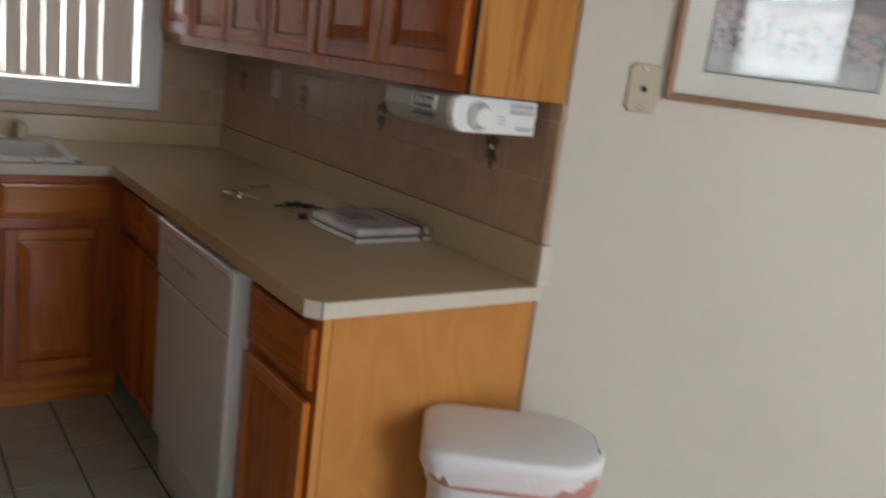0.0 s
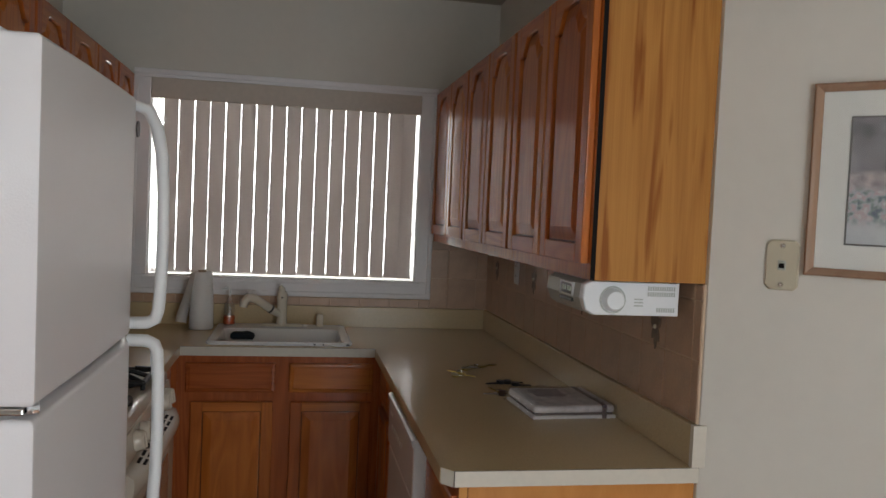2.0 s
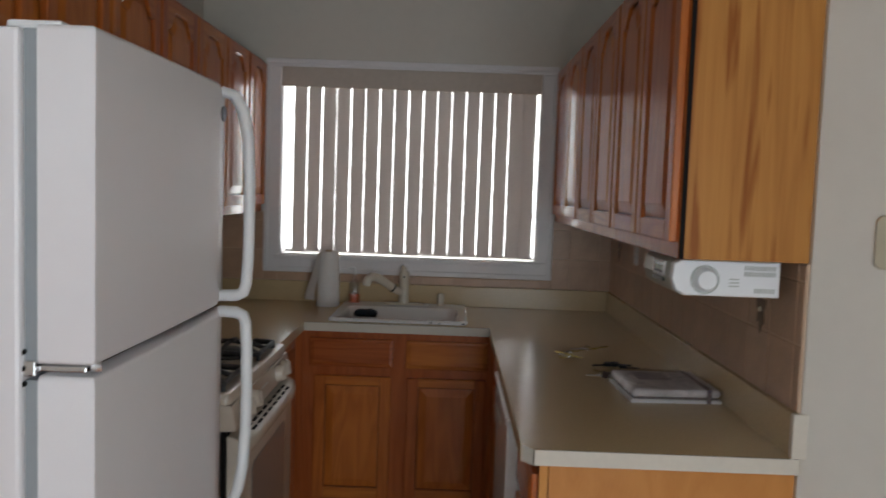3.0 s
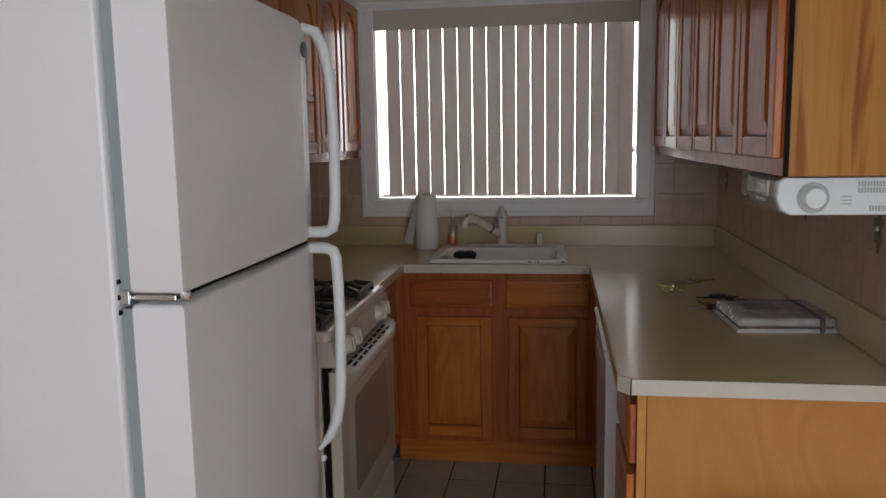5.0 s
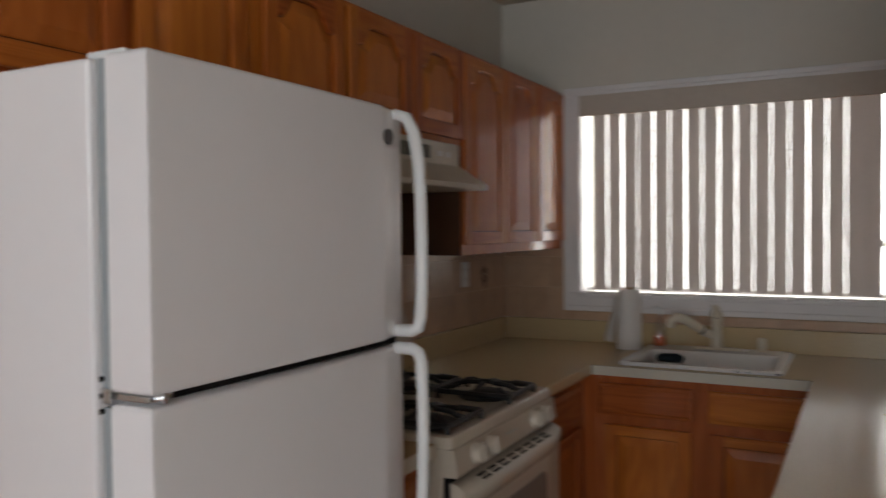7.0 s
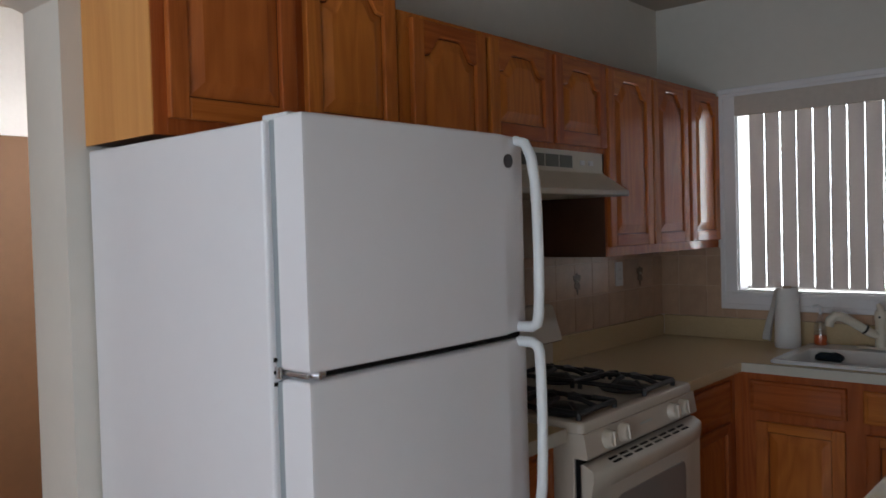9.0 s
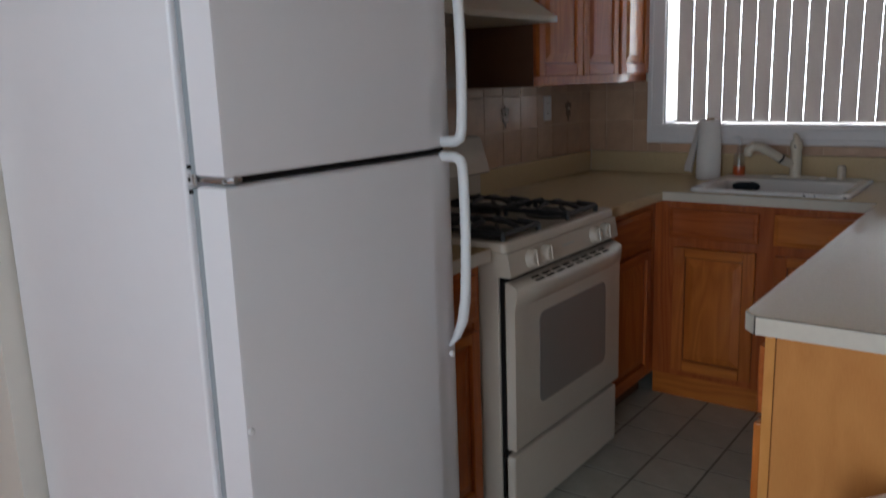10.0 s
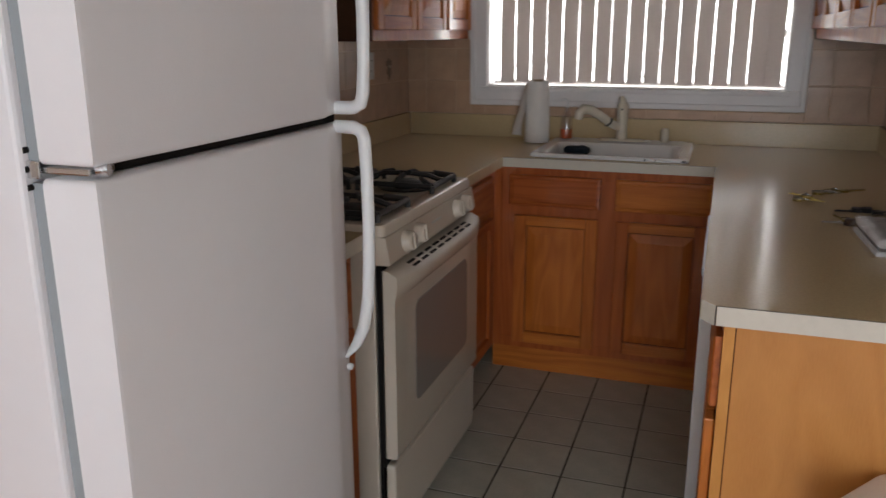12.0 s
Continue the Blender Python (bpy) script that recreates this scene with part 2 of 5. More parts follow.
VANE = vane_material()


def glow_material(name, color, strength):
    mat = bpy.data.materials.new(name)
    mat.use_nodes = True
    n, l = mat.node_tree.nodes, mat.node_tree.links
    n.remove(n["Principled BSDF"])
    e = n.new("ShaderNodeEmission")
    e.inputs[0].default_value, e.inputs[1].default_value = (*color, 1), strength
    l.new(e.outputs[0], n["Material Output"].inputs[0])
    return mat


def art_material():
    """A soft watercolour: grey sky above, roofs, foliage and red flowers below."""
    mat = bpy.data.materials.new("watercolour_paint")
    mat.use_nodes = True
    n, l = mat.node_tree.nodes, mat.node_tree.links
    b = n["Principled BSDF"]
    b.inputs["Roughness"].default_value = 0.8
    tc, sep = n.new("ShaderNodeTexCoord"), n.new("ShaderNodeSeparateXYZ")
    l.new(tc.outputs["Generated"], sep.inputs[0])

    def wash(scale, detail, stops):
        nz, ramp = n.new("ShaderNodeTexNoise"), n.new("ShaderNodeValToRGB")
        nz.inputs["Scale"].default_value, nz.inputs["Detail"].default_value = scale, detail
        l.new(tc.outputs["Object"], nz.inputs["Vector"]), l.new(nz.outputs["Fac"], ramp.inputs[0])
        for i, (p, c) in enumerate(stops):
            el = ramp.color_ramp.elements[i] if i < 2 else ramp.color_ramp.elements.new(p)
            el.position, el.color = p, (*c, 1)
        return ramp.outputs[0]

    def blend(low, high, a, b):
        mr, mx = n.new("ShaderNodeMapRange"), n.new("ShaderNodeMix")
        mr.interpolation_type, mx.data_type = "SMOOTHSTEP", "RGBA"
        mr.inputs[1].default_value, mr.inputs[2].default_value = a, b
        l.new(sep.outputs["Z"], mr.inputs[0]), l.new(mr.outputs[0], mx.inputs[0]), l.new(low, mx.inputs[6]), l.new(high, mx.inputs[7])
        return mx.outputs[2]

    pale = wash(20, 3, ((0.3, (0.62, 0.62, 0.61)), (0.7, (0.50, 0.50, 0.52))))
    garden = wash(70, 6, ((0.34, (0.17, 0.20, 0.24)), (0.43, (0.30, 0.35, 0.31)), (0.50, (0.48, 0.48, 0.52)), (0.57, (0.54, 0.38, 0.38)), (0.66, (0.60, 0.58, 0.58))))
    house = wash(25, 3, ((0.4, (0.32, 0.27, 0.28)), (0.6, (0.56, 0.47, 0.46))))
    sky_wash = wash(14, 5, ((0.35, (0.15, 0.14, 0.15)), (0.65, (0.34, 0.31, 0.33))))
    l.new(blend(blend(blend(pale, garden, 0.10, 0.24), house, 0.40, 0.48), sky_wash, 0.54, 0.60), b.inputs["Base Color"])
    return mat


ART = art_material()

# ---- builders ----
ORIGIN = {}


def thing(name, at, label, category, group="", kind=""):
    """A top-level Empty at a thing's base; its parts are given in world metres."""
    ob = new(name)
    ob.empty_display_size = 0.1
    ob.location = at
    ORIGIN[ob] = Vector(at)
    return tagged(ob, label, category, group, kind)


def turned(name, m, label, category, group="", kind=""):
    """A top-level Empty at the pose m; its parts are given in its own metres."""
    ob = thing(name, (0, 0, 0), label, category, group, kind)
    ob.matrix_world = m
    ORIGIN[ob] = Vector((0, 0, 0))
    return ob


def part(name, bm, mat, parent=None, label="", m=None, smooth=False):
    """Links a bmesh as one mesh object, under a thing or a part."""
    if m is not None:
        bm.transform(m)
    if parent is not None:
        bm.transform(Matrix.Translation(-ORIGIN[parent]))
    bmesh.ops.recalc_face_normals(bm, faces=bm.faces)
    if smooth:
        for f in bm.faces:
            f.smooth = True
    me = bpy.data.meshes.new(name)
    bm.to_mesh(me)
    bm.free()
    me.materials.append(mat)
    ob = new(name, me)
    if parent is not None:
        ob.parent = parent
    ORIGIN[ob] = ORIGIN[parent] if parent is not None else Vector((0, 0, 0))
    if smooth:
        me.set_sharp_from_angle(angle=radians(40))
    return tagged(ob, label)


def setting(name, bm, mat, label, category):
    ob = part(name, bm, mat)
    return tagged(ob, label, category, kind="structure")


def box(x0, x1, y0, y1, z0, z1, bev=0.0, seg=2, bm=None):
    """Adds a box with eased edges to bm, or to a new bmesh."""
    own = bmesh.new()
    vs = [own.verts.new((x, y, z)) for x in (x0, x1) for y in (y0, y1) for z in (z0, z1)]
    for q in ((0, 1, 3, 2), (4, 6, 7, 5), (0, 4, 5, 1), (2, 3, 7, 6), (0, 2, 6, 4), (1, 5, 7, 3)):
        own.faces.new([vs[i] for i in q])
    if bev:
        bmesh.ops.bevel(own, geom=own.edges[:], offset=bev, segments=seg, affect="EDGES", profile=0.5)
    return join(bm, own)


def join(bm, own):
    if bm is None:
        return own
    at = [bm.verts.new(v.co) for v in own.verts]
    own.verts.index_update()
    for f in own.faces:
        bm.faces.new([at[v.index] for v in f.verts])
    own.free()
    return bm


def loft(loops, caps=(True, True), bm=None):
    """Skins a row of closed loops that have the same number of points."""
    own = bmesh.new()
    rows = [[own.verts.new(p) for p in lp] for lp in loops]
    k = len(rows[0])
    for a, b in zip(rows, rows[1:]):
        for i in range(k):
            q = [a[i], a[(i + 1) % k], b[(i + 1) % k], b[i]]
            own.faces.new(q)
    if caps[0]:
        own.faces.new(rows[0][::-1])
    if caps[1]:
        own.faces.new(rows[-1])
    bmesh.ops.remove_doubles(own, verts=own.verts, dist=1e-5)
    return join(bm, own)


def prism(points, z0, z1, bm=None):
    return loft([[(x, y, z0) for x, y in points], [(x, y, z1) for x, y in points]], bm=bm)


def lathe(profile, at=(0, 0, 0), n=24, bm=None, sx=1.0, sy=1.0):
    """Turns a profile of (radius, height) about the upright axis."""
    loops = [[(at[0] + sx * r * math.cos(2 * math.pi * i / n), at[1] + sy * r * math.sin(2 * math.pi * i / n), at[2] + z) for i in range(n)] for r, z in profile]
    return loft(loops, bm=bm)


def tube(path, radii, n=12, bm=None, flat=1.0, side=(0, 1, 0)):
    """A round or flattened bar along a path."""
    pts = [Vector(p) for p in path]
    loops = []
    for i, p in enumerate(pts):
        d = (pts[min(i + 1, len(pts) - 1)] - pts[max(i - 1, 0)]).normalized()
        u = Vector(side)
        u = (u - d * u.dot(d)).normalized()
        w = d.cross(u)
        r = radii[i] if isinstance(radii, (list, tuple)) else radii
        loops.append([tuple(p + u * r * math.cos(2 * math.pi * k / n) + w * r * flat * math.sin(2 * math.pi * k / n)) for k in range(n)])
    return loft(loops, bm=bm)


def rrect(cx, cy, w, h, r, n=5):
    """Points round a rounded rectangle."""
    out = []
    for qx, qy, a in ((1, 1, 0), (-1, 1, 90), (-1, -1, 180), (1, -1, 270)):
        for i in range(n + 1):
            t = radians(a + 90 * i / n)
            out.append((cx + qx * (w / 2 - r) + r * math.cos(t), cy + qy * (h / 2 - r) + r * math.sin(t)))
    return out


# ---- setting ----
XL, ZC, ZK = -2.095, 2.582, 0.915
Y_BACK, X_EAST, Y_D = -5.7, 1.35, -2.244
T = 0.14

floor = setting("floor", prism([(XL - 0.2, 0.2), (0.2, 0.2), (0.2, Y_D + 0.08), (X_EAST + 0.2, Y_D - X_EAST + 0.08), (X_EAST + 0.2, Y_BACK - 0.2), (XL - 0.2, Y_BACK - 0.2)], -0.12, -0.0018), FGROUT, "grey ceramic tile floor with dark grout joints", "floor")
hall_floor = setting("floor_hall", box(-4.4, XL - 0.204, -5.2, -1.8, -0.12, -0.004), WOODFLOOR, "orange wooden floor of the room next door", "floor")
# Unseen floor, added dark and orange to dim and warm the bounced light.
setting("floor_dining", box(XL, X_EAST, Y_BACK, -3.02, -0.005, 0.002), WOODFLOOR, "unseen orange wooden floor, added to dim and warm the bounced light", "floor")
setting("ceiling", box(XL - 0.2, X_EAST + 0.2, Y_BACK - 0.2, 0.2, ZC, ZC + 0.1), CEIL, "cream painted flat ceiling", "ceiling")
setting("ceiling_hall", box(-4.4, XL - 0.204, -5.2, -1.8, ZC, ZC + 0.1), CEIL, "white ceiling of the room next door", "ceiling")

WX0, WX1, WZ0, WZ1 = -1.69, -0.388, 1.15, 2.09
bm = box(XL - 0.2, WX0, 0, 0.2, 0, ZC)
box(WX1, 0.2, 0, 0.2, 0, ZC, bm=bm)
box(WX0, WX1, 0, 0.2, 0, WZ0, bm=bm)
box(WX0, WX1, 0, 0.2, WZ1, ZC, bm=bm)
setting("wall_north", bm, WALL, "cream painted wall with the kitchen window", "wall")
setting("wall_east", box(0, 0.2, Y_D, 0, 0, ZC), WALL, "cream painted wall behind the long counter", "wall")
E2 = X_EAST
setting("wall_diagonal", prism([(0, Y_D), (E2, Y_D - E2), (E2 + 0.2, Y_D - E2 + 0.08), (0.2, Y_D + 0.08)], 0, ZC), WALL, "cream painted wall set at an angle", "wall")
setting("wall_dining_east", box(E2, E2 + 0.2, Y_BACK, Y_D - E2, 0, ZC), WALL, "cream painted dining room wall", "wall")
OY0, OY1, OZ = -4.05, -3.046, 2.055
bm = box(XL - 0.2, XL, OY1, 0, 0, ZC)
box(XL - 0.2, XL, Y_BACK, OY0, 0, ZC, bm=bm)
head = []
for i in range(13):
    u = i / 12
    y = OY1 + (OY0 - OY1) * u
    head.append((y, OZ + 0.035 * (1 - (2 * abs(u - 0.5)) ** 8) ** 0.5))
loops = [[(x, y, z) for y, z in head] + [(x, OY0, ZC), (x, OY1, ZC)] for x in (XL - 0.2, XL)]
loft(loops, bm=bm)
setting("wall_west", bm, WALL, "cream painted wall with a doorway with softened upper corners", "wall")
bx0, bx1, bz0, bz1 = -2.06, -1.27, 1.58, 2.25
cx0, cx1 = -0.60, 0.60
bm = box(XL - 0.2, bx0, Y_BACK - 0.2, Y_BACK, 0, ZC)
box(bx1, cx0, Y_BACK - 0.2, Y_BACK, 0, ZC, bm=bm)
box(cx1, E2 + 0.2, Y_BACK - 0.2, Y_BACK, 0, ZC, bm=bm)
for a, b, c, d in ((bx0, bx1, bz0, bz1), (cx0, cx1, 0.12, 2.1)):
    box(a, b, Y_BACK - 0.2, Y_BACK, 0, c, bm=bm)
    box(a, b, Y_BACK - 0.2, Y_BACK, d, ZC, bm=bm)
setting("wall_south", bm, WALL, "cream painted wall behind the walk, with openings for the window lamps", "wall")
setting("wall_hall_far", box(-4.4, -4.2, -5.2, -1.8, 0, ZC), TRIM, "white wall of the room next door", "wall")
setting("wall_hall_north", box(-4.2, XL - 0.2, -1.9, -1.8, 0, ZC), TRIM, "white wall of the room next door", "wall")
setting("wall_hall_south", box(-4.2, XL - 0.2, -5.2, -5.1, 0, ZC), TRIM, "white wall of the room next door", "wall")
setting("wall_panel_hall", box(-4.2, -4.17, -5.1, -1.9, 0.004, 1.98, 0.004), BROWNWALL, "brown painted lower wall of the room next door", "wall panel")
# Fill lamp added inside the hall to brighten it; no window stands here.
area_light("hall_fill_light", -3.3, -1.93, 1.6, (-3.8, -4.0, 1.2), 1.3, 1.2, 45, (1.0, 0.96, 0.88))

setting("ground", box(-60, 60, 4, 120, -0.7, -0.6), OUTGROUND, "pale concrete ground outside the window", "ground")
bd = setting("backdrop", box(-7, 5, 3.0, 3.05, -1, 6), glow_material("overcast_daylight", (0.95, 0.98, 1.0), 9.0), "bright white overcast daylight outside the window", "backdrop")

# ---- kitchen window ----
win = thing("window_1", (-1.04, 0.05, WZ0), "white-trimmed kitchen window with closed vertical blinds", "window", kind="structure")
TX0, TX1, TZ0, TZ1 = -1.770, -0.306, 1.062, 2.132


for nm, a in (("casing_bottom", (TX0, TX1, TZ0, WZ0)), ("casing_top", (TX0, TX1, WZ1, TZ1)), ("casing_side", (TX0, WX0, WZ0, WZ1)), ("casing_side", (WX1, TX1, WZ0, WZ1))):
    bm = box(a[0], a[1], -0.016, 0.0, a[2], a[3], 0.004)
    if "side" in nm:
        c = a[0] + 0.012 if a[0] < -1 else a[1] - 0.012
        box(c - 0.012, c + 0.012, -0.026, -0.014, a[2] - 0.07, a[3], 0.005, bm=bm)
    else:
        c = a[2] + 0.014 if nm == "casing_bottom" else a[3] - 0.014
        box(a[0], a[1], -0.026, -0.014, c - 0.013, c + 0.013, 0.005, bm=bm)
        if nm == "casing_bottom":
            box(WX0 - 0.02, WX1 + 0.02, -0.03, 0.02, WZ0 - 0.022, WZ0 - 0.002, 0.005, bm=bm)
    part(nm, bm, TRIM, win)
bm = box(WX0, WX0 + 0.004, 0.11, 0.15, WZ0, WZ1, 0.001)
box(WX1 - 0.004, WX1, 0.11, 0.15, WZ0, WZ1, 0.001, bm=bm)
box(WX0, WX1, 0.112, 0.148, WZ0, WZ0 + 0.02, 0.004, bm=bm)
box(WX0, WX1, 0.112, 0.148, WZ1 - 0.045, WZ1, 0.004, bm=bm)
part("window_frame", bm, TRIM, win)
for q in ((WX0, WX0 + 0.006, WZ0, WZ1), (WX1 - 0.006, WX1, WZ0, WZ1), (WX0 + 0.006, WX1 - 0.006, WZ0, WZ0 + 0.006)):
    part("jamb_liner", box(q[0], q[1], 0.001, 0.108, q[2], q[3]), TRIM, win)
bm = box(-0.43, WX1 - 0.008, 0.08, 0.105, 1.37, 1.40, 0.005)
part("latch", bm, TRIM, win)
pane = part("pane", box(WX0 + 0.004, WX1 - 0.004, 0.128, 0.132, WZ0 + 0.02, WZ1 - 0.04), GLASS, win)
pane.visible_shadow = False

blind = thing("vertical_blind", (-1.04, 0.02, WZ0), "taupe fabric vertical blind hanging closed in the window", "blind")
part("valance", box(WX0 + 0.004, WX1 - 0.004, -0.035, -0.022, 1.992, 2.0895, 0.004), material("valance_fabric", (0.60, 0.53, 0.46), 0.8, var=0.08, scale=40), blind)
part("head_rail", box(WX0 + 0.01, WX1 - 0.01, -0.01, 0.035, 2.035, 2.075, 0.003), TRIM, blind)
random.seed(4)
NV = 17
for i in range(NV):
    x = -1.600 + i * 0.0727 + random.uniform(-0.0010, 0.0010) - (0.008 if i == NV - 1 else 0)
    a = radians(-1.0 + random.uniform(-1.0, 1.0))
    w, lift = 0.0355 - 0.0010 * random.random(), random.uniform(-0.003, 0.003)
    c, s = math.cos(a), math.sin(a)
    loops = []
    for z in (1.168 + lift, 1.6, 2.04):
        lp = []
        for k in range(7):
            u = -1 + k / 3
            bow = 0.004 * (1 - u * u)
            lp.append((x + u * w * c + bow * s, 0.022 + u * w * s - bow * c, z))
        lp += [(p[0], p[1] + 0.0012, p[2]) for p in lp[::-1]]
        loops.append(lp)
    part("vane", loft(loops), VANE, blind, smooth=True)

# ---- windows of the dining room, behind the walk ----
# The second window is unseen, added as an opening for its lamp.
for nm, a, b, c, d in (("window_2", bx0, bx1, bz0, bz1), ("window_3", cx0, cx1, 0.12, 2.1)):
    bw = thing(nm, ((a + b) / 2, Y_BACK, c), "white-framed dining room window placed out of direct view", "window", kind="structure")
    bm = box(a, b, Y_BACK - 0.02, Y_BACK + 0.01, c, c + 0.03)
    box(a, b, Y_BACK - 0.02, Y_BACK + 0.01, d - 0.03, d, bm=bm)
    for x in (a, b - 0.03):
        box(x, x + 0.03, Y_BACK - 0.02, Y_BACK + 0.01, c + 0.03, d - 0.03, bm=bm)
    part("window_frame", bm, TRIM, bw)
mini = thing("mini_blind", ((bx0 + bx1) / 2, Y_BACK, bz0 + 0.03), "white slatted mini blind hanging open in the window", "blind")
part("head_rail", box(bx0 + 0.032, bx1 - 0.032, Y_BACK - 0.012, Y_BACK + 0.008, bz1 - 0.058, bz1 - 0.031, 0.002), TRIM, mini)
for i in range(26):
    part("slat", box(-0.36, 0.36, -0.010, 0.010, -0.0006, 0.0006), TRIM, mini, m=pose((bx0 + bx1) / 2, Y_BACK - 0.002, bz0 + 0.045 + i * 0.0215, 24, 0, 0))

# ---- cabinets ----


def arch_loop(x0, x1, z0, z1, rise, n=18):
    """Opening with a cathedral head: level shoulders, then a rounded arch."""
    w = x1 - x0
    pts = [(x0, z0), (x1, z0), (x1, z1 - rise)]
    for i in range(1, n):
        u = 1 - i / n
        s = min(1, max(0, (0.5 - abs(u - 0.5) - 0.10) / 0.2))
        pts.append((x0 + w * u, z1 - rise + rise * (0.84 * (s * s * (3 - 2 * s)) ** 0.8 + 0.16 * (1 - (2 * u - 1) ** 2))))
    pts.append((x0, z1 - rise))
    return pts


def shrink(pts, d):
    xs, zs = [p[0] for p in pts], [p[1] for p in pts]
    cx, cz, w, h = (min(xs) + max(xs)) / 2, (min(zs) + max(zs)) / 2, max(xs) - min(xs), max(zs) - min(zs)
    return [(cx + (x - cx) * (1 - 2 * d / w), cz + (z - cz) * (1 - 2 * d / h)) for x, z in pts]


def door_front(parent, m, w, h, arch=0.05, name="door"):
    """Raised-panel door, front at y = 0: backing, two stiles, two rails, one panel."""
    st = min(0.048, w * 0.155)
    inner = arch_loop(st, w - st, st, h - st * 0.85, arch)
    level = OAK_H if abs((m.to_3x3() @ Vector((1, 0, 0))).x) > 0.5 else OAK_Y

    def at(pts, y):
        return [(x, y, z) for x, z in pts]

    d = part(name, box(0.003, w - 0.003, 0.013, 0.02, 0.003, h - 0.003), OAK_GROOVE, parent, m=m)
    for x in (0, w - st):
        part("stile", box(x, x + st, 0, 0.0195, 0, h, 0.0035), OAK, d, m=m)
    part("rail", box(st + 0.0004, w - st - 0.0004, 0.0006, 0.0195, 0, st, 0.0035), level, d, m=m)
    head = [(x, z) for x, z in inner[2:]]
    top = [(w - st - 0.0004, h)] + [(min(max(x, st + 0.0004), w - st - 0.0004), z) for x, z in head] + [(st + 0.0004, h)]
    lift = [(x, z if z == h else z + 0.004) for x, z in top]
    lift = [(x, z - 0.003 if z == h else z) for x, z in lift]
    part("rail", loft([at(top, 0.0195), at(top, 0.004), at(lift, 0.0006)]), level, d, m=m)
    bm = loft([at(shrink(inner, 0.004), 0.0128), at(shrink(inner, 0.004), 0.0112), at(shrink(inner, 0.008), 0.0108), at(shrink(inner, 0.034), 0.0026), at(shrink(inner, 0.038), 0.0012)])
    part("panel", bm, OAK_PANEL, d, m=m)
    return d


def drawer_front(parent, m, w, h, mat):
    def rect(d, y):
        return [(d, y, d), (w - d, y, d), (w - d, y, h - d), (d, y, h - d)]

    bm = loft([rect(0, 0.02), rect(0, 0.008), rect(0.004, 0.004), rect(0.012, 0.003), rect(0.018, 0), rect(0.022, 0)])
    return part("drawer", bm, mat, parent, m=m)


def cabinet(name, label, m, w, d, z0, z1, fronts, toe=0.0, group="", drawer_mat=None, ends=(), end_mat=None, deep_toe=0.06, body_top=0.0):
    """A cabinet unit. m: pose of its front left foot; fronts: (kind, x0, x1, z0, z1, arch)."""
    ob = thing(name, tuple(m.translation), label, "cabinet", group)
    part("body", box(0.004, w - 0.004, 0.038, d, z0 + 0.002, body_top or z1, 0.001), CAB_DARK, ob, m=m)
    # face frame: rails and stiles round the fronts
    bm = bmesh.new()
    box(0, 0.032, 0.02, 0.038, z0, z1, 0.001, bm=bm)
    box(w - 0.032, w, 0.02, 0.038, z0, z1, 0.001, bm=bm)
    box(0.032, w - 0.032, 0.02, 0.038, z0, z0 + 0.045, 0.001, bm=bm)
    box(0.032, w - 0.032, 0.02, 0.038, z1 - 0.045, z1, 0.001, bm=bm)
    box(0.032, w - 0.032, 0.0235, 0.036, z0 + 0.045, z1 - 0.045, bm=bm)
    for a, b in zip(fronts, fronts[1:]):
        if a[0] == b[0] == "door" and b[1] > a[2]:
            box(a[2] - 0.012, b[1] + 0.012, 0.0205, 0.037, z0 + 0.045, z1 - 0.045, 0.001, bm=bm)
    part("face_frame", bm, OAK, ob, m=m)
    for e in ends:
        x0 = -0.004 if e == "l" else w
        gap = 0.011 if end_mat is None else 0.0
        # Near-black strip that paints the shadow line behind the overlaid door.
        if gap:
            part("stile_edge", box(x0 + 0.0005, x0 + 0.004, 0.0205, 0.0203 + gap, z0, z1), DARK, ob, m=m)
        seam = 0.0
        if end_mat is BIRCH:
            seam = 0.022
            part("corner_stile", box(x0, x0 + 0.0045, 0.0205, 0.0205 + seam - 0.002, z0, z1, 0.001), end_mat, ob, m=m)
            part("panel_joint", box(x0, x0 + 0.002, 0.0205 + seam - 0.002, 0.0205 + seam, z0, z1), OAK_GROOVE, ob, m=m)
        part("end_panel", box(x0, x0 + 0.004, 0.0205 + gap + seam, d + 0.003, z0, z1, 0.001), end_mat or OAK_PLY, ob, m=m)
    if toe:
        part("toe_board", box(0, w, 0.022 + deep_toe, 0.04 + deep_toe, 0.001, z0 - 0.001, 0.001), OAK_H if deep_toe < 0.01 else CAB_DARK, ob, m=m)
    for kind, x0, x1, a, b, arch in fronts:
        fm = m @ pose(x0, 0, a)
        if kind == "door":
            door_front(ob, fm, x1 - x0, b - a, arch)
        else:
            drawer_front(ob, fm, x1 - x0, b - a, drawer_mat or OAK_H)
    return ob


# base cabinets: long run by the east wall (fronts look west)
XF = -0.615
DP = -XF - 0.004


def west_front(y):
    return pose(XF, y, 0, 0, 0, -90)


BASE = "base cabinets"
cabinet("base_cabinet", "honey oak base cabinet with drawer, at the counter's open end", west_front(-1.852), 0.378, DP, 0.10, 0.876,
        [("drawer", 0.02, 0.362, 0.70, 0.842, 0), ("door", 0.02, 0.362, 0.125, 0.672, 0.0)], toe=1, group=BASE, drawer_mat=OAK_Y, ends=("r",), end_mat=BIRCH)
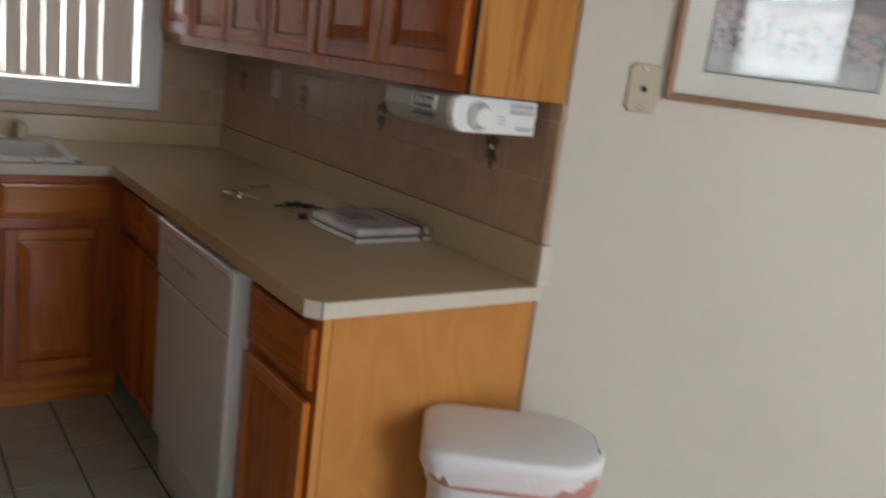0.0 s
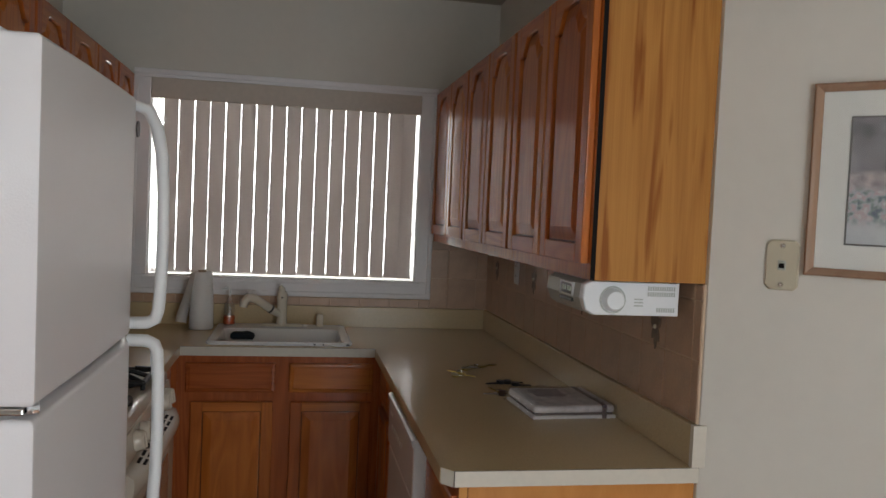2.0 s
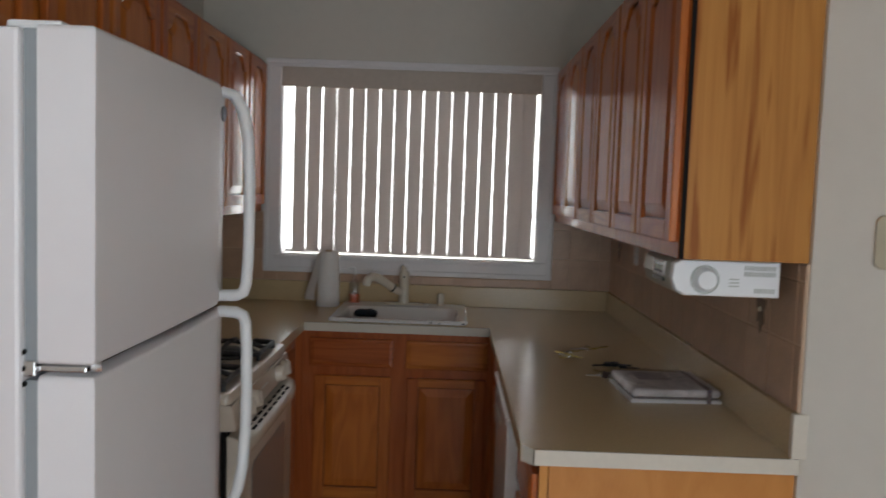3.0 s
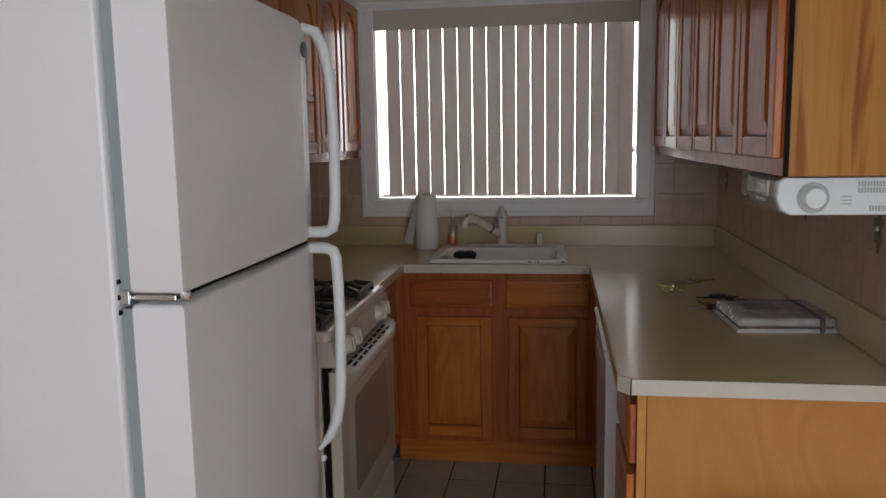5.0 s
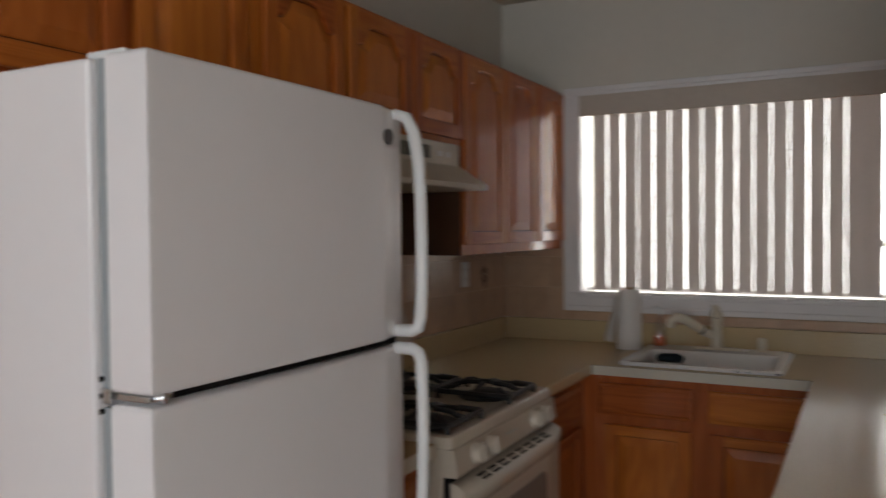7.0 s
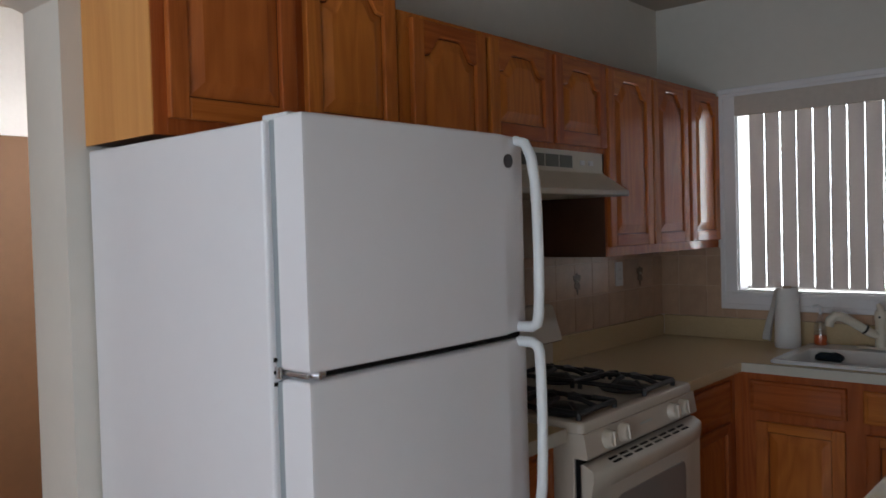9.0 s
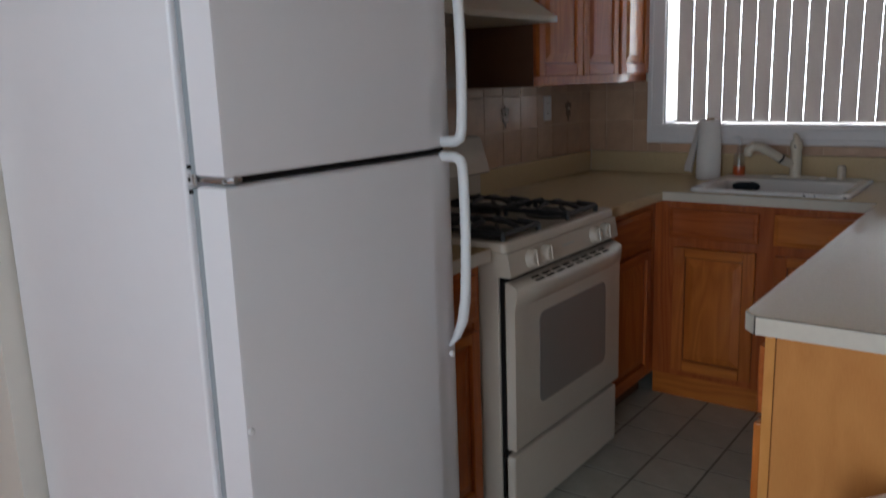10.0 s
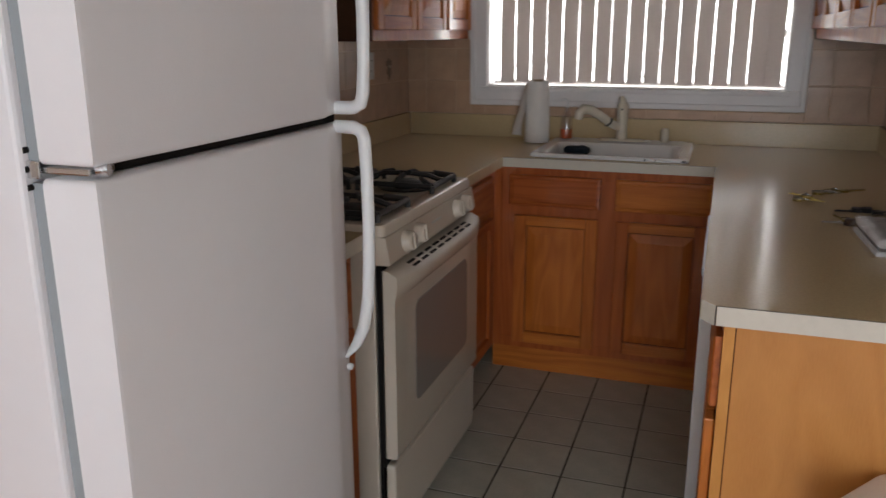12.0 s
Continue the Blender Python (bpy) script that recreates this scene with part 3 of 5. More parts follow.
cabinet("base_cabinet", "dark honey oak corner base cabinet beside the dishwasher", west_front(-0.60), 0.618, DP, 0.10, 0.876,
        [("drawer", 0.045, 0.315, 0.70, 0.842, 0), ("drawer", 0.345, 0.60, 0.70, 0.842, 0), ("door", 0.045, 0.315, 0.125, 0.672, 0.0), ("door", 0.345, 0.60, 0.125, 0.672, 0.0)], toe=1, group=BASE, drawer_mat=OAK_Y)
# sink cabinet by the north wall
cabinet("sink_cabinet", "honey oak sink base cabinet with two raised-panel doors", pose(-1.487, -0.615, 0), 0.892, 0.611, 0.10, 0.876,
        [("drawer", 0.067, 0.433, 0.718, 0.842, 0), ("drawer", 0.491, 0.847, 0.718, 0.842, 0), ("door", 0.091, 0.427, 0.13, 0.677, 0.0), ("door", 0.499, 0.843, 0.13, 0.677, 0.0)], toe=1, group=BASE, deep_toe=0.004, body_top=0.70)
# west run (fronts look east)
XW = -1.465


def east_front(y, x=XW):
    return pose(x, y, 0, 0, 0, 90)


DW = XW - XL - 0.004
cabinet("base_cabinet", "dark honey oak corner base cabinet beside the range", east_front(-1.178), 0.580, DW, 0.10, 0.876,
        [("drawer", 0.03, 0.50, 0.70, 0.842, 0), ("door", 0.03, 0.50, 0.125, 0.672, 0.0)], toe=1, group=BASE, drawer_mat=OAK_Y)
cabinet("base_cabinet", "narrow honey oak base cabinet between refrigerator and range", east_front(-2.275), 0.322, DW, 0.10, 0.876,
        [("drawer", 0.03, 0.292, 0.70, 0.842, 0), ("door", 0.03, 0.292, 0.125, 0.672, 0.0)], toe=1, group=BASE, drawer_mat=OAK_Y)

# wall cabinets, east wall
WALLCAB = "wall cabinets"
XU, ZU0, ZU1 = -0.318, 1.364, 2.116
seams = [-0.035, -0.43, -0.80, -1.16, -1.52, -1.865, -2.225]
for k in range(3):
    ya, yb, yc = seams[2 * k] if k else -0.0, seams[2 * k + 1], seams[2 * k + 2]
    w = ya - yc
    s0 = 0.04 if k == 0 else 0.008
    cabinet("wall_cabinet", "honey oak wall cabinet with two cathedral-arch doors above the counter", pose(XU, ya - 0.003, 0, 0, 0, -90), w - 0.003, -XU - 0.003, ZU0, ZU1,
            [("door", s0, ya - yb - 0.008, 1.402, 2.10, 0.06), ("door", ya - yb + 0.006, w - 0.016, 1.402, 2.10, 0.06)], group=WALLCAB, ends=("r",) if k == 2 else ())
# wall cabinets, west wall
XV = -1.765
DV = XV - XL - 0.003
cabinet("wall_cabinet", "honey oak wall cabinet with two cathedral-arch doors above the refrigerator", pose(XV, -2.990, 0, 0, 0, 90), 0.747, DV, 1.712, 2.20,
        [("door", 0.03, 0.375, 1.748, 2.18, 0.06), ("door", 0.408, 0.728, 1.748, 2.18, 0.06)], group=WALLCAB, ends=("l",), end_mat=PALE_PLY)
cabinet("wall_cabinet", "honey oak wall cabinet with one cathedral-arch door", pose(XV, -2.24, 0, 0, 0, 90), 0.392, DV, ZU0, ZU1,
        [("door", 0.045, 0.380, 1.402, 2.10, 0.06)], group=WALLCAB)
cabinet("wall_cabinet", "short honey oak wall cabinet with two doors over the range hood", pose(XV, -1.845, 0, 0, 0, 90), 0.738, DV, 1.765, ZU1,
        [("door", 0.008, 0.362, 1.785, 2.10, 0.06), ("door", 0.384, 0.735, 1.785, 2.10, 0.06)], group=WALLCAB)
# The end panel's dark brown paints the shade beside the hood into its colour.
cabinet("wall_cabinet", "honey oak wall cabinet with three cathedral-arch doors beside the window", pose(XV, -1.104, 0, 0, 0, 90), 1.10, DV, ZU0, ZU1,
        [("door", 0.012, 0.375, 1.402, 2.10, 0.06), ("door", 0.392, 0.732, 1.402, 2.10, 0.06), ("door", 0.765, 1.085, 1.402, 2.10, 0.06)], group=WALLCAB, ends=("l",), end_mat=CAB_DARK)

# ---- countertop ----
ct = thing("countertop", (-1.0, -0.3, 0.877), "beige laminate countertop in a U shape with pale edge", "countertop")
Z0 = 0.877
SX0, SX1, SY0, SY1 = -1.325, -0.755, -0.575, -0.085
XE, YN, XWC, YE = -0.637, -0.637, -1.442, -2.252
part("slab", prism([(XE, -2.222), (-0.612, YE), (-0.001, YE), (-0.001, -0.001), (XE, -0.001)], Z0, ZK), LAM, ct)
for q in ((SX1, XE, YN, -0.001), (XWC, SX0, YN, -0.001), (SX0, SX1, YN, SY0), (SX0, SX1, SY1, -0.001), (XL + 0.001, XWC, -1.180, -0.001), (XL + 0.001, XWC, -2.278, -1.952)):
    part("slab", box(*q, Z0, ZK), LAM, ct)
e = 0.0022
part("edge_band", box(-0.6095, -0.001, YE - e, YE, Z0, ZK - 0.0012), LAM_EDGE, ct)
part("edge_band", loft([[(XE - 0.001, -2.224, z), (-0.6135, YE - 0.0015, z), (-0.612, YE, z), (XE, -2.222, z)] for z in (Z0, ZK - 0.0012)]), LAM_EDGE, ct)
part("edge_band", box(XE - e, XE, -2.220, YN - 0.001, Z0, ZK - 0.0012), LAM, ct)
part("edge_band", box(XWC + 0.001, XE - e, YN - e, YN, Z0, ZK - 0.0012), LAM_EDGE, ct)
part("edge_band", box(XWC, XWC + e, -1.180, YN - 0.001, Z0, ZK - 0.0012), LAM, ct)
part("edge_band", box(XWC, XWC + e, -2.278, -1.952, Z0, ZK - 0.0012), LAM_EDGE, ct)
part("seam", box(-0.6115, -0.001, YE - 0.0026, YE, ZK - 0.0012, ZK - 0.0002), SEAM, ct)
part("seam", box(-0.6125, -0.6100, YE - 0.0026, YE - 0.0004, Z0, ZK - 0.0012), SEAM, ct)
part("seam", box(XWC + 0.001, XE - e, YN - 0.0026, YN, ZK - 0.0012, ZK - 0.0002), SEAM, ct)
part("upstand", box(-0.021, -0.001, -2.240, -0.022, ZK, 1.017, 0.002), LAM, ct)
part("upstand", box(XL + 0.021, -0.001, -0.021, -0.001, ZK, 1.017, 0.002), LAM, ct)
part("upstand", box(XL + 0.001, XL + 0.021, -2.278, -0.022, ZK, 1.017, 0.002), LAM, ct)
part("upstand_cap", box(-0.0225, 0.012, -2.2565, -2.240, ZK, 1.0185, 0.001), LAM_EDGE, ct)

# ---- sink ----
sink = thing("sink", (-1.04, -0.33, ZK), "white porcelain drop-in sink with chipped rim", "sink")


def rl(w, h, r, z, cx=-1.04, cy=-0.33):
    return [(x, y, z) for x, y in rrect(cx, cy, w, h, r)]


bm = loft([rl(0.61, 0.54, 0.03, ZK + 0.001), rl(0.612, 0.542, 0.03, ZK + 0.008), rl(0.596, 0.526, 0.03, ZK + 0.016), rl(0.56, 0.49, 0.03, ZK + 0.015),
           rl(0.53, 0.38, 0.04, ZK + 0.010, cy=-0.37), rl(0.515, 0.365, 0.05, ZK - 0.005, cy=-0.37), rl(0.47, 0.32, 0.06, ZK - 0.15, cy=-0.37), rl(0.40, 0.25, 0.06, ZK - 0.165, cy=-0.37)], caps=(False, True))
part("basin", bm, PORCELAIN, sink, smooth=True)
bm = lathe([(0.001, 0), (0.04, 0), (0.042, 0.004), (0.02, 0.006), (0.001, 0.005)], (-1.04, -0.37, ZK - 0.1645))
part("drain", bm, CHROME, sink)
for x, d in ((-0.760, 0.014), (-0.90, 0.010), (-0.86, 0.006)):
    part("chip", box(x, x + d, -0.6015, -0.597, ZK + 0.004, ZK + 0.010, 0.001), BLACK, sink, "dark chipped enamel")
part("hole_cap", lathe([(0.001, 0), (0.014, 0), (0.014, 0.006), (0.001, 0.009)], (-0.93, -0.115, ZK + 0.0145), 14), PORCELAIN, sink)

tap = thing("faucet", (-1.043, -0.115, ZK + 0.015), "almond pull-out kitchen faucet on the sink deck", "faucet")
A = (-1.043, -0.115, ZK + 0.0145)
TAPM = material("almond_tap_plastic", (0.70, 0.64, 0.52), 0.25, var=0.04, coat=0.3)
part("escutcheon", loft([[(x, y, z) for x, y in rrect(A[0], A[1], w, h, h / 2.01)] for w, h, z in ((0.20, 0.05, A[2]), (0.20, 0.05, A[2] + 0.006), (0.18, 0.035, A[2] + 0.01))]), TAPM, tap, smooth=True)
part("body", lathe([(0.001, 0.008), (0.026, 0.008), (0.024, 0.03), (0.023, 0.12), (0.026, 0.13), (0.026, 0.15), (0.02, 0.165), (0.001, 0.167)], A), TAPM, tap, smooth=True)
part("spout", tube([(A[0], A[1], A[2] + 0.055), (A[0] - 0.04, A[1] - 0.03, A[2] + 0.075), (A[0] - 0.09, A[1] - 0.065, A[2] + 0.115), (A[0] - 0.125, A[1] - 0.085, A[2] + 0.138), (A[0] - 0.155, A[1] - 0.10, A[2] + 0.143), (A[0] - 0.172, A[1] - 0.11, A[2] + 0.125), (A[0] - 0.176, A[1] - 0.112, A[2] + 0.10)],
                   [0.018, 0.019, 0.020, 0.021, 0.022, 0.021, 0.018]), TAPM, tap, smooth=True)
part("collar", tube([(A[0] - 0.050, A[1] - 0.037, A[2] + 0.083), (A[0] - 0.056, A[1] - 0.041, A[2] + 0.088)], 0.0215), BLACK, tap)
part("lever", tube([(A[0], A[1], A[2] + 0.16), (A[0] - 0.003, A[1], A[2] + 0.180), (A[0] - 0.012, A[1], A[2] + 0.192)], [0.020, 0.017, 0.010], flat=0.8), TAPM, tap, smooth=True)
part("indicator", box(A[0] - 0.004, A[0] + 0.004, A[1] - 0.0275, A[1] - 0.024, A[2] + 0.135, A[2] + 0.143), BLACK, tap)
spray = thing("air_gap_cap", (-0.86, -0.10, ZK + 0.015), "short almond dishwasher air gap cap on the sink deck", "air gap")
part("cap", lathe([(0.001, 0), (0.02, 0), (0.02, 0.006), (0.017, 0.008), (0.017, 0.05), (0.012, 0.058), (0.001, 0.06)], (-0.86, -0.10, ZK + 0.0145), 16), TAPM, spray, smooth=True)

soap = thing("soap_bottle", (-1.29, -0.10, ZK + 0.015), "clear soap bottle with a little orange soap", "bottle")
S = (-1.29, -0.10, ZK + 0.0145)
part("bottle", lathe([(0.001, 0), (0.026, 0), (0.028, 0.01), (0.026, 0.09), (0.012, 0.115), (0.010, 0.135), (0.001, 0.137)], S, 18), FILM, soap, smooth=True)
part("soap", lathe([(0.001, 0.002), (0.0245, 0.002), (0.026, 0.01), (0.0255, 0.042), (0.001, 0.042)], S, 18), ORANGE, soap, smooth=True)
part("pump", tube([(S[0], S[1], S[2] + 0.137), (S[0], S[1], S[2] + 0.168), (S[0] - 0.01, S[1], S[2] + 0.172), (S[0] - 0.035, S[1], S[2] + 0.168)], [0.006, 0.006, 0.008, 0.005], 10), PLASTIC, soap, smooth=True)

cloth = thing("dish_sponge", (-1.215, -0.232, ZK - 0.032), "dark blue scrubbing sponge lying in the sink", "sponge")
rng = random.Random(3)
bm = loft([[(x, y, z) for x, y in rrect(-1.215, -0.232, w, h, 0.02)] for w, h, z in ((0.085, 0.05, ZK - 0.032), (0.110, 0.065, ZK - 0.024), (0.105, 0.06, ZK - 0.010), (0.07, 0.042, ZK - 0.001))])
for v in bm.verts:
    v.co += Vector((rng.uniform(-1, 1), rng.uniform(-1, 1), rng.uniform(-1, 1))) * 0.004
part("sponge", bm, SPONGE, cloth, smooth=True)

towel = thing("paper_towel_roll", (-1.413, -0.155, ZK), "white paper towel roll standing upright with a loose sheet", "paper towel")
P = (-1.413, -0.155, ZK + 0.001)
part("roll", lathe([(0.02, 0), (0.053, 0), (0.055, 0.006), (0.054, 0.12), (0.050, 0.20), (0.046, 0.262), (0.044, 0.268), (0.02, 0.266), (0.02, 0)], P, 28), PAPER, towel, smooth=True)
part("core", lathe([(0.0185, 0.002), (0.0195, 0.002), (0.0195, 0.275), (0.0185, 0.275), (0.0185, 0.002)], P, 20), material("cardboard", (0.42, 0.32, 0.22), 0.9, var=0.1), towel)
loops = []
for z, off, sp in ((0.26, 0.0, 0.02), (0.2, 0.010, 0.04), (0.12, 0.026, 0.055), (0.06, 0.038, 0.05), (0.03, 0.04, 0.03)):
    lp = []
    for k in range(8):
        a = radians(150 + 90 * k / 7)
        r = 0.053 + off * (0.5 + 0.5 * math.sin(k * 0.9))
        lp.append((P[0] + r * math.cos(a) - off * 0.6, P[1] + r * math.sin(a), P[2] + z))
    lp += [(x * 1.0 + 0.0015, y + 0.001, zz) for x, y, zz in lp[::-1]]
    loops.append(lp)
part("loose_sheet", loft(loops), PAPER, towel, smooth=True)

# ---- refrigerator ----
fr = thing("refrigerator", (-1.7, -2.635, 0), "white top-freezer refrigerator with two long bowed handles", "refrigerator")
FX, FY0, FY1, FZ = -1.304, -2.981, -2.290, 1.706
part("body", box(-2.088, -1.402, FY0 - 0.011, FY1 - 0.004, 0.03, 1.700, 0.006), FRIDGE, fr)
part("base_grille", box(-1.42, -1.37, FY0 + 0.02, FY1 - 0.02, 0.01, 0.09, 0.004), DARK, fr)
for y in (FY0 + 0.06, FY1 - 0.06):
    for x in (-1.98, -1.45):
        part("foot", lathe([(0.001, 0.0), (0.02, 0.0), (0.02, 0.03), (0.001, 0.03)], (x, y, 0.0), 12), DARK, fr)
for nm, z0, z1 in (("freezer_door", 1.244, FZ), ("fresh_food_door", 0.10, 1.227)):
    part("gasket", box(-1.402, -1.383, FY0 + 0.003, FY1 - 0.008, z0 + 0.004, z1 - 0.006), GASKET, fr)
    prof = [(-1.383, FY0), (-1.304, FY0), (FX - 0.001, FY0 + 0.0015), (FX, FY0 + 0.005)]
    for k in range(9):
        u = k / 8
        prof.append((FX + 0.003 * math.sin(math.pi * u), FY0 + 0.006 + (FY1 - FY0 - 0.121) * u))
    prof += [(FX - 0.001, FY1 - 0.105), (FX - 0.005, FY1 - 0.088), (FX - 0.011, FY1 - 0.068), (FX - 0.015, FY1 - 0.045), (FX - 0.018, FY1 - 0.02), (FX - 0.025, FY1 - 0.004), (FX - 0.035, FY1), (-1.383, FY1)]

    def inset(pts, d):
        cy = (FY0 + FY1) / 2
        return [(x - d if x > -1.37 else x, cy + (y - cy) * (1 - d / 0.35)) for x, y in pts]

    bm = loft([[(x, y, z) for x, y in inset(prof, d)] for z, d in ((z0, 0.006), (z0 + 0.003, 0.002), (z0 + 0.008, 0), (z1 - 0.008, 0), (z1 - 0.003, 0.002), (z1, 0.006))])
    dr = part(nm, bm, FRIDGE, fr, smooth=True)
    HY = FY1 - 0.041
    if nm == "freezer_door":
        path = [(FX - 0.018, HY, 1.698), (FX + 0.012, HY, 1.688), (FX + 0.030, HY - 0.002, 1.655), (FX + 0.041, HY - 0.004, 1.60), (FX + 0.0455, HY - 0.005, 1.52), (FX + 0.047, HY - 0.005, 1.43), (FX + 0.0455, HY - 0.004, 1.34), (FX + 0.042, HY - 0.003, 1.285), (FX + 0.036, HY - 0.002, 1.266), (FX + 0.020, HY, 1.258), (FX - 0.018, HY, 1.257)]
        rad = [0.013, 0.015, 0.0155, 0.015, 0.0145, 0.0145, 0.0145, 0.015, 0.0155, 0.0155, 0.015]
        part("logo", tube([(FX + 0.001, -2.385, 1.645), (FX + 0.004, -2.385, 1.645)], 0.016, 20, flat=1.0), material("badge_grey", (0.10, 0.09, 0.09), 0.3, metal=0.6), dr)
    else:
        path = [(FX - 0.018, HY, 1.222), (FX + 0.020, HY, 1.221), (FX + 0.036, HY - 0.002, 1.214), (FX + 0.042, HY - 0.003, 1.200), (FX + 0.0455, HY - 0.004, 1.14), (FX + 0.047, HY - 0.005, 1.05), (FX + 0.0455, HY - 0.005, 0.96), (FX + 0.041, HY - 0.004, 0.88), (FX + 0.030, HY - 0.002, 0.825), (FX + 0.012, HY, 0.785), (FX - 0.013, HY + 0.001, 0.752)]
        rad = [0.015, 0.0155, 0.0155, 0.015, 0.0145, 0.0145, 0.0145, 0.015, 0.0155, 0.013, 0.005]
        for y, z in ((-2.972, 0.775), (-2.338, 0.735)):
            part("plug", tube([(FX - 0.006, y, z), (FX + 0.002, y, z), (FX + 0.004, y, z)], [0.007, 0.007, 0.004], 12), PLASTIC, dr)
    part("handle", tube(path, [q * 0.84 for q in rad], 14), PLASTIC, dr, smooth=True)
hinge = bmesh.new()
box(-1.40, -1.318, FY0 + 0.006, FY0 + 0.05, 1.2325, 1.2415, 0.002, bm=hinge)
box(-1.412, -1.385, FY0 - 0.002, FY0 + 0.004, 1.227, 1.249, 0.002, bm=hinge)
tube([(-1.318, FY0 + 0.02, 1.238), (-1.305, FY0 + 0.025, 1.238)], 0.008, 10, bm=hinge)
part("centre_hinge", hinge, CHROME, fr)
for z in (1.261, 1.238, 1.216):
    part("hinge_screw", tube([(-1.403, FY0 - 0.004, z), (-1.403, FY0 + 0.004, z)], 0.0042, 10, side=(0, 0, 1)), DARK, fr)
# Dark filler added between the doors to paint the shade in their gap.
part("divider", box(-1.402, -1.335, FY0 + 0.06, FY1 - 0.02, 1.2285, 1.2425), DARK, fr)
part("top_hinge_cover", box(-1.428, -1.352, FY0 + 0.006, FY0 + 0.055, FZ - 0.006, FZ + 0.006, 0.004), PLASTIC, fr)

# ---- range ----
rg = thing("gas_range", (-1.7, -1.565, 0), "white gas range with black grates and oven window", "stove")
RY0, RY1, RX = -1.928, -1.188, -1.405
rg.location.z = 0.012
part("body", box(-2.05, -1.435, RY0 + 0.004, RY1 - 0.004, 0.000, 0.888, 0.004), BISQUE, rg)
bm = loft([[(x, y, z) for x, y in rrect((-2.05 + RX) / 2, (RY0 + RY1) / 2, RX + 2.05 - 2 * d, RY1 - RY0 - 2 * d, 0.02)] for d, z in ((0.004, 0.882), (0.0, 0.886), (0.0, 0.905), (0.004, 0.914), (0.012, 0.917), (0.05, 0.913), (0.06, 0.908))])
part("cooktop", bm, BISQUE, rg, smooth=True)
bm = loft([[(-1.44, RY0 + 0.003, z0), (-1.44, RY1 - 0.003, z0), (x, RY1 - 0.003, z0), (x, RY0 + 0.003, z0)] for x, z0 in ((-1.392, 0.812), (-1.389, 0.818), (-1.401, 0.884))])
panel = part("control_panel", bm, BISQUE, rg)
for y in (-1.806, -1.716, -1.382, -1.302):
    bm = lathe([(0.001, 0), (0.029, 0), (0.029, 0.006), (0.027, 0.009), (0.026, 0.022), (0.022, 0.026), (0.001, 0.027)], n=22)
    kb = part("knob", bm, BISQUE, panel, m=pose(-1.394, y, 0.850, 0, 82, 0), smooth=True)
    part("grip", box(-0.022, 0.022, -0.005, 0.005, 0.024, 0.030, 0.002), BISQUE, kb, m=pose(-1.394, y, 0.850, 0, 82, 0))
part("badge", box(-1.3965, -1.3945, -1.60, -1.52, 0.848, 0.855), GREYP, panel)
part("gap", box(-1.43, -1.412, RY0 + 0.006, RY1 - 0.006, 0.10, 0.811), DARK, rg)
sections = []
for k in range(13):
    u = k / 12
    y = RY0 + 0.006 + (RY1 - RY0 - 0.010) * u
    f = 0.25 + 0.75 * min(1, 6 * min(u, 1 - u)) ** 0.5 + 0.12 * math.sin(math.pi * u)
    sections.append([(-1.380 + (x + 1.380) * f if x > -1.379 else x, y, z) for x, z in ((-1.415, 0.268), (-1.383, 0.268), (-1.380, 0.274), (-1.380, 0.715), (-1.366, 0.730), (-1.352, 0.750), (-1.349, 0.766), (-1.351, 0.776), (-1.358, 0.783), (-1.400, 0.797), (-1.415, 0.797))])
od = part("oven_door", loft(sections), BISQUE, rg, smooth=True)
bm = loft([[(-1.3795, y, z) for y, z in rrect(-1.545, 0.525, 0.47, 0.30, 0.03)], [(-1.3775, y, z) for y, z in rrect(-1.545, 0.525, 0.466, 0.296, 0.03)]])
part("oven_window", bm, OVENGLASS, od, "dark tinted oven glass")
for i in range(8):
    for x, z in ((-1.3685, 0.7868), (-1.3845, 0.7921)):
        part("vent_slot", box(-0.0045, 0.0045, 0, 0.047, -0.002, 0.0010), DARK, od, m=pose(x, -1.815 + i * 0.065, z, 0, 17, 0))
dw = part("drawer", box(-1.43, -1.388, RY0 + 0.006, RY1 - 0.004, 0.026, 0.246, 0.008), BISQUE, rg)
for x in (-2.0, -1.47):
    for y in (RY0 + 0.05, RY1 - 0.05):
        part("foot", lathe([(0.001, -0.012), (0.016, -0.012), (0.016, 0.027), (0.001, 0.027)], (x, y, 0), 10), DARK, rg)
part("back_riser", box(-2.05, -1.985, RY0 + 0.02, RY1 + 0.0, 0.915, 1.015, 0.006), BISQUE, rg)
bm = loft([[(-2.052, y0, z) if i in (0, 3) else (x, y0, z) for i, y0 in enumerate((RY0, RY0, RY1 + 0.02, RY1 + 0.02))] for x, z in ((-1.965, 1.018), (-1.955, 1.024), (-1.965, 1.06), (-1.995, 1.155), (-2.01, 1.165))])
part("backguard", bm, BISQUE, rg, smooth=True)
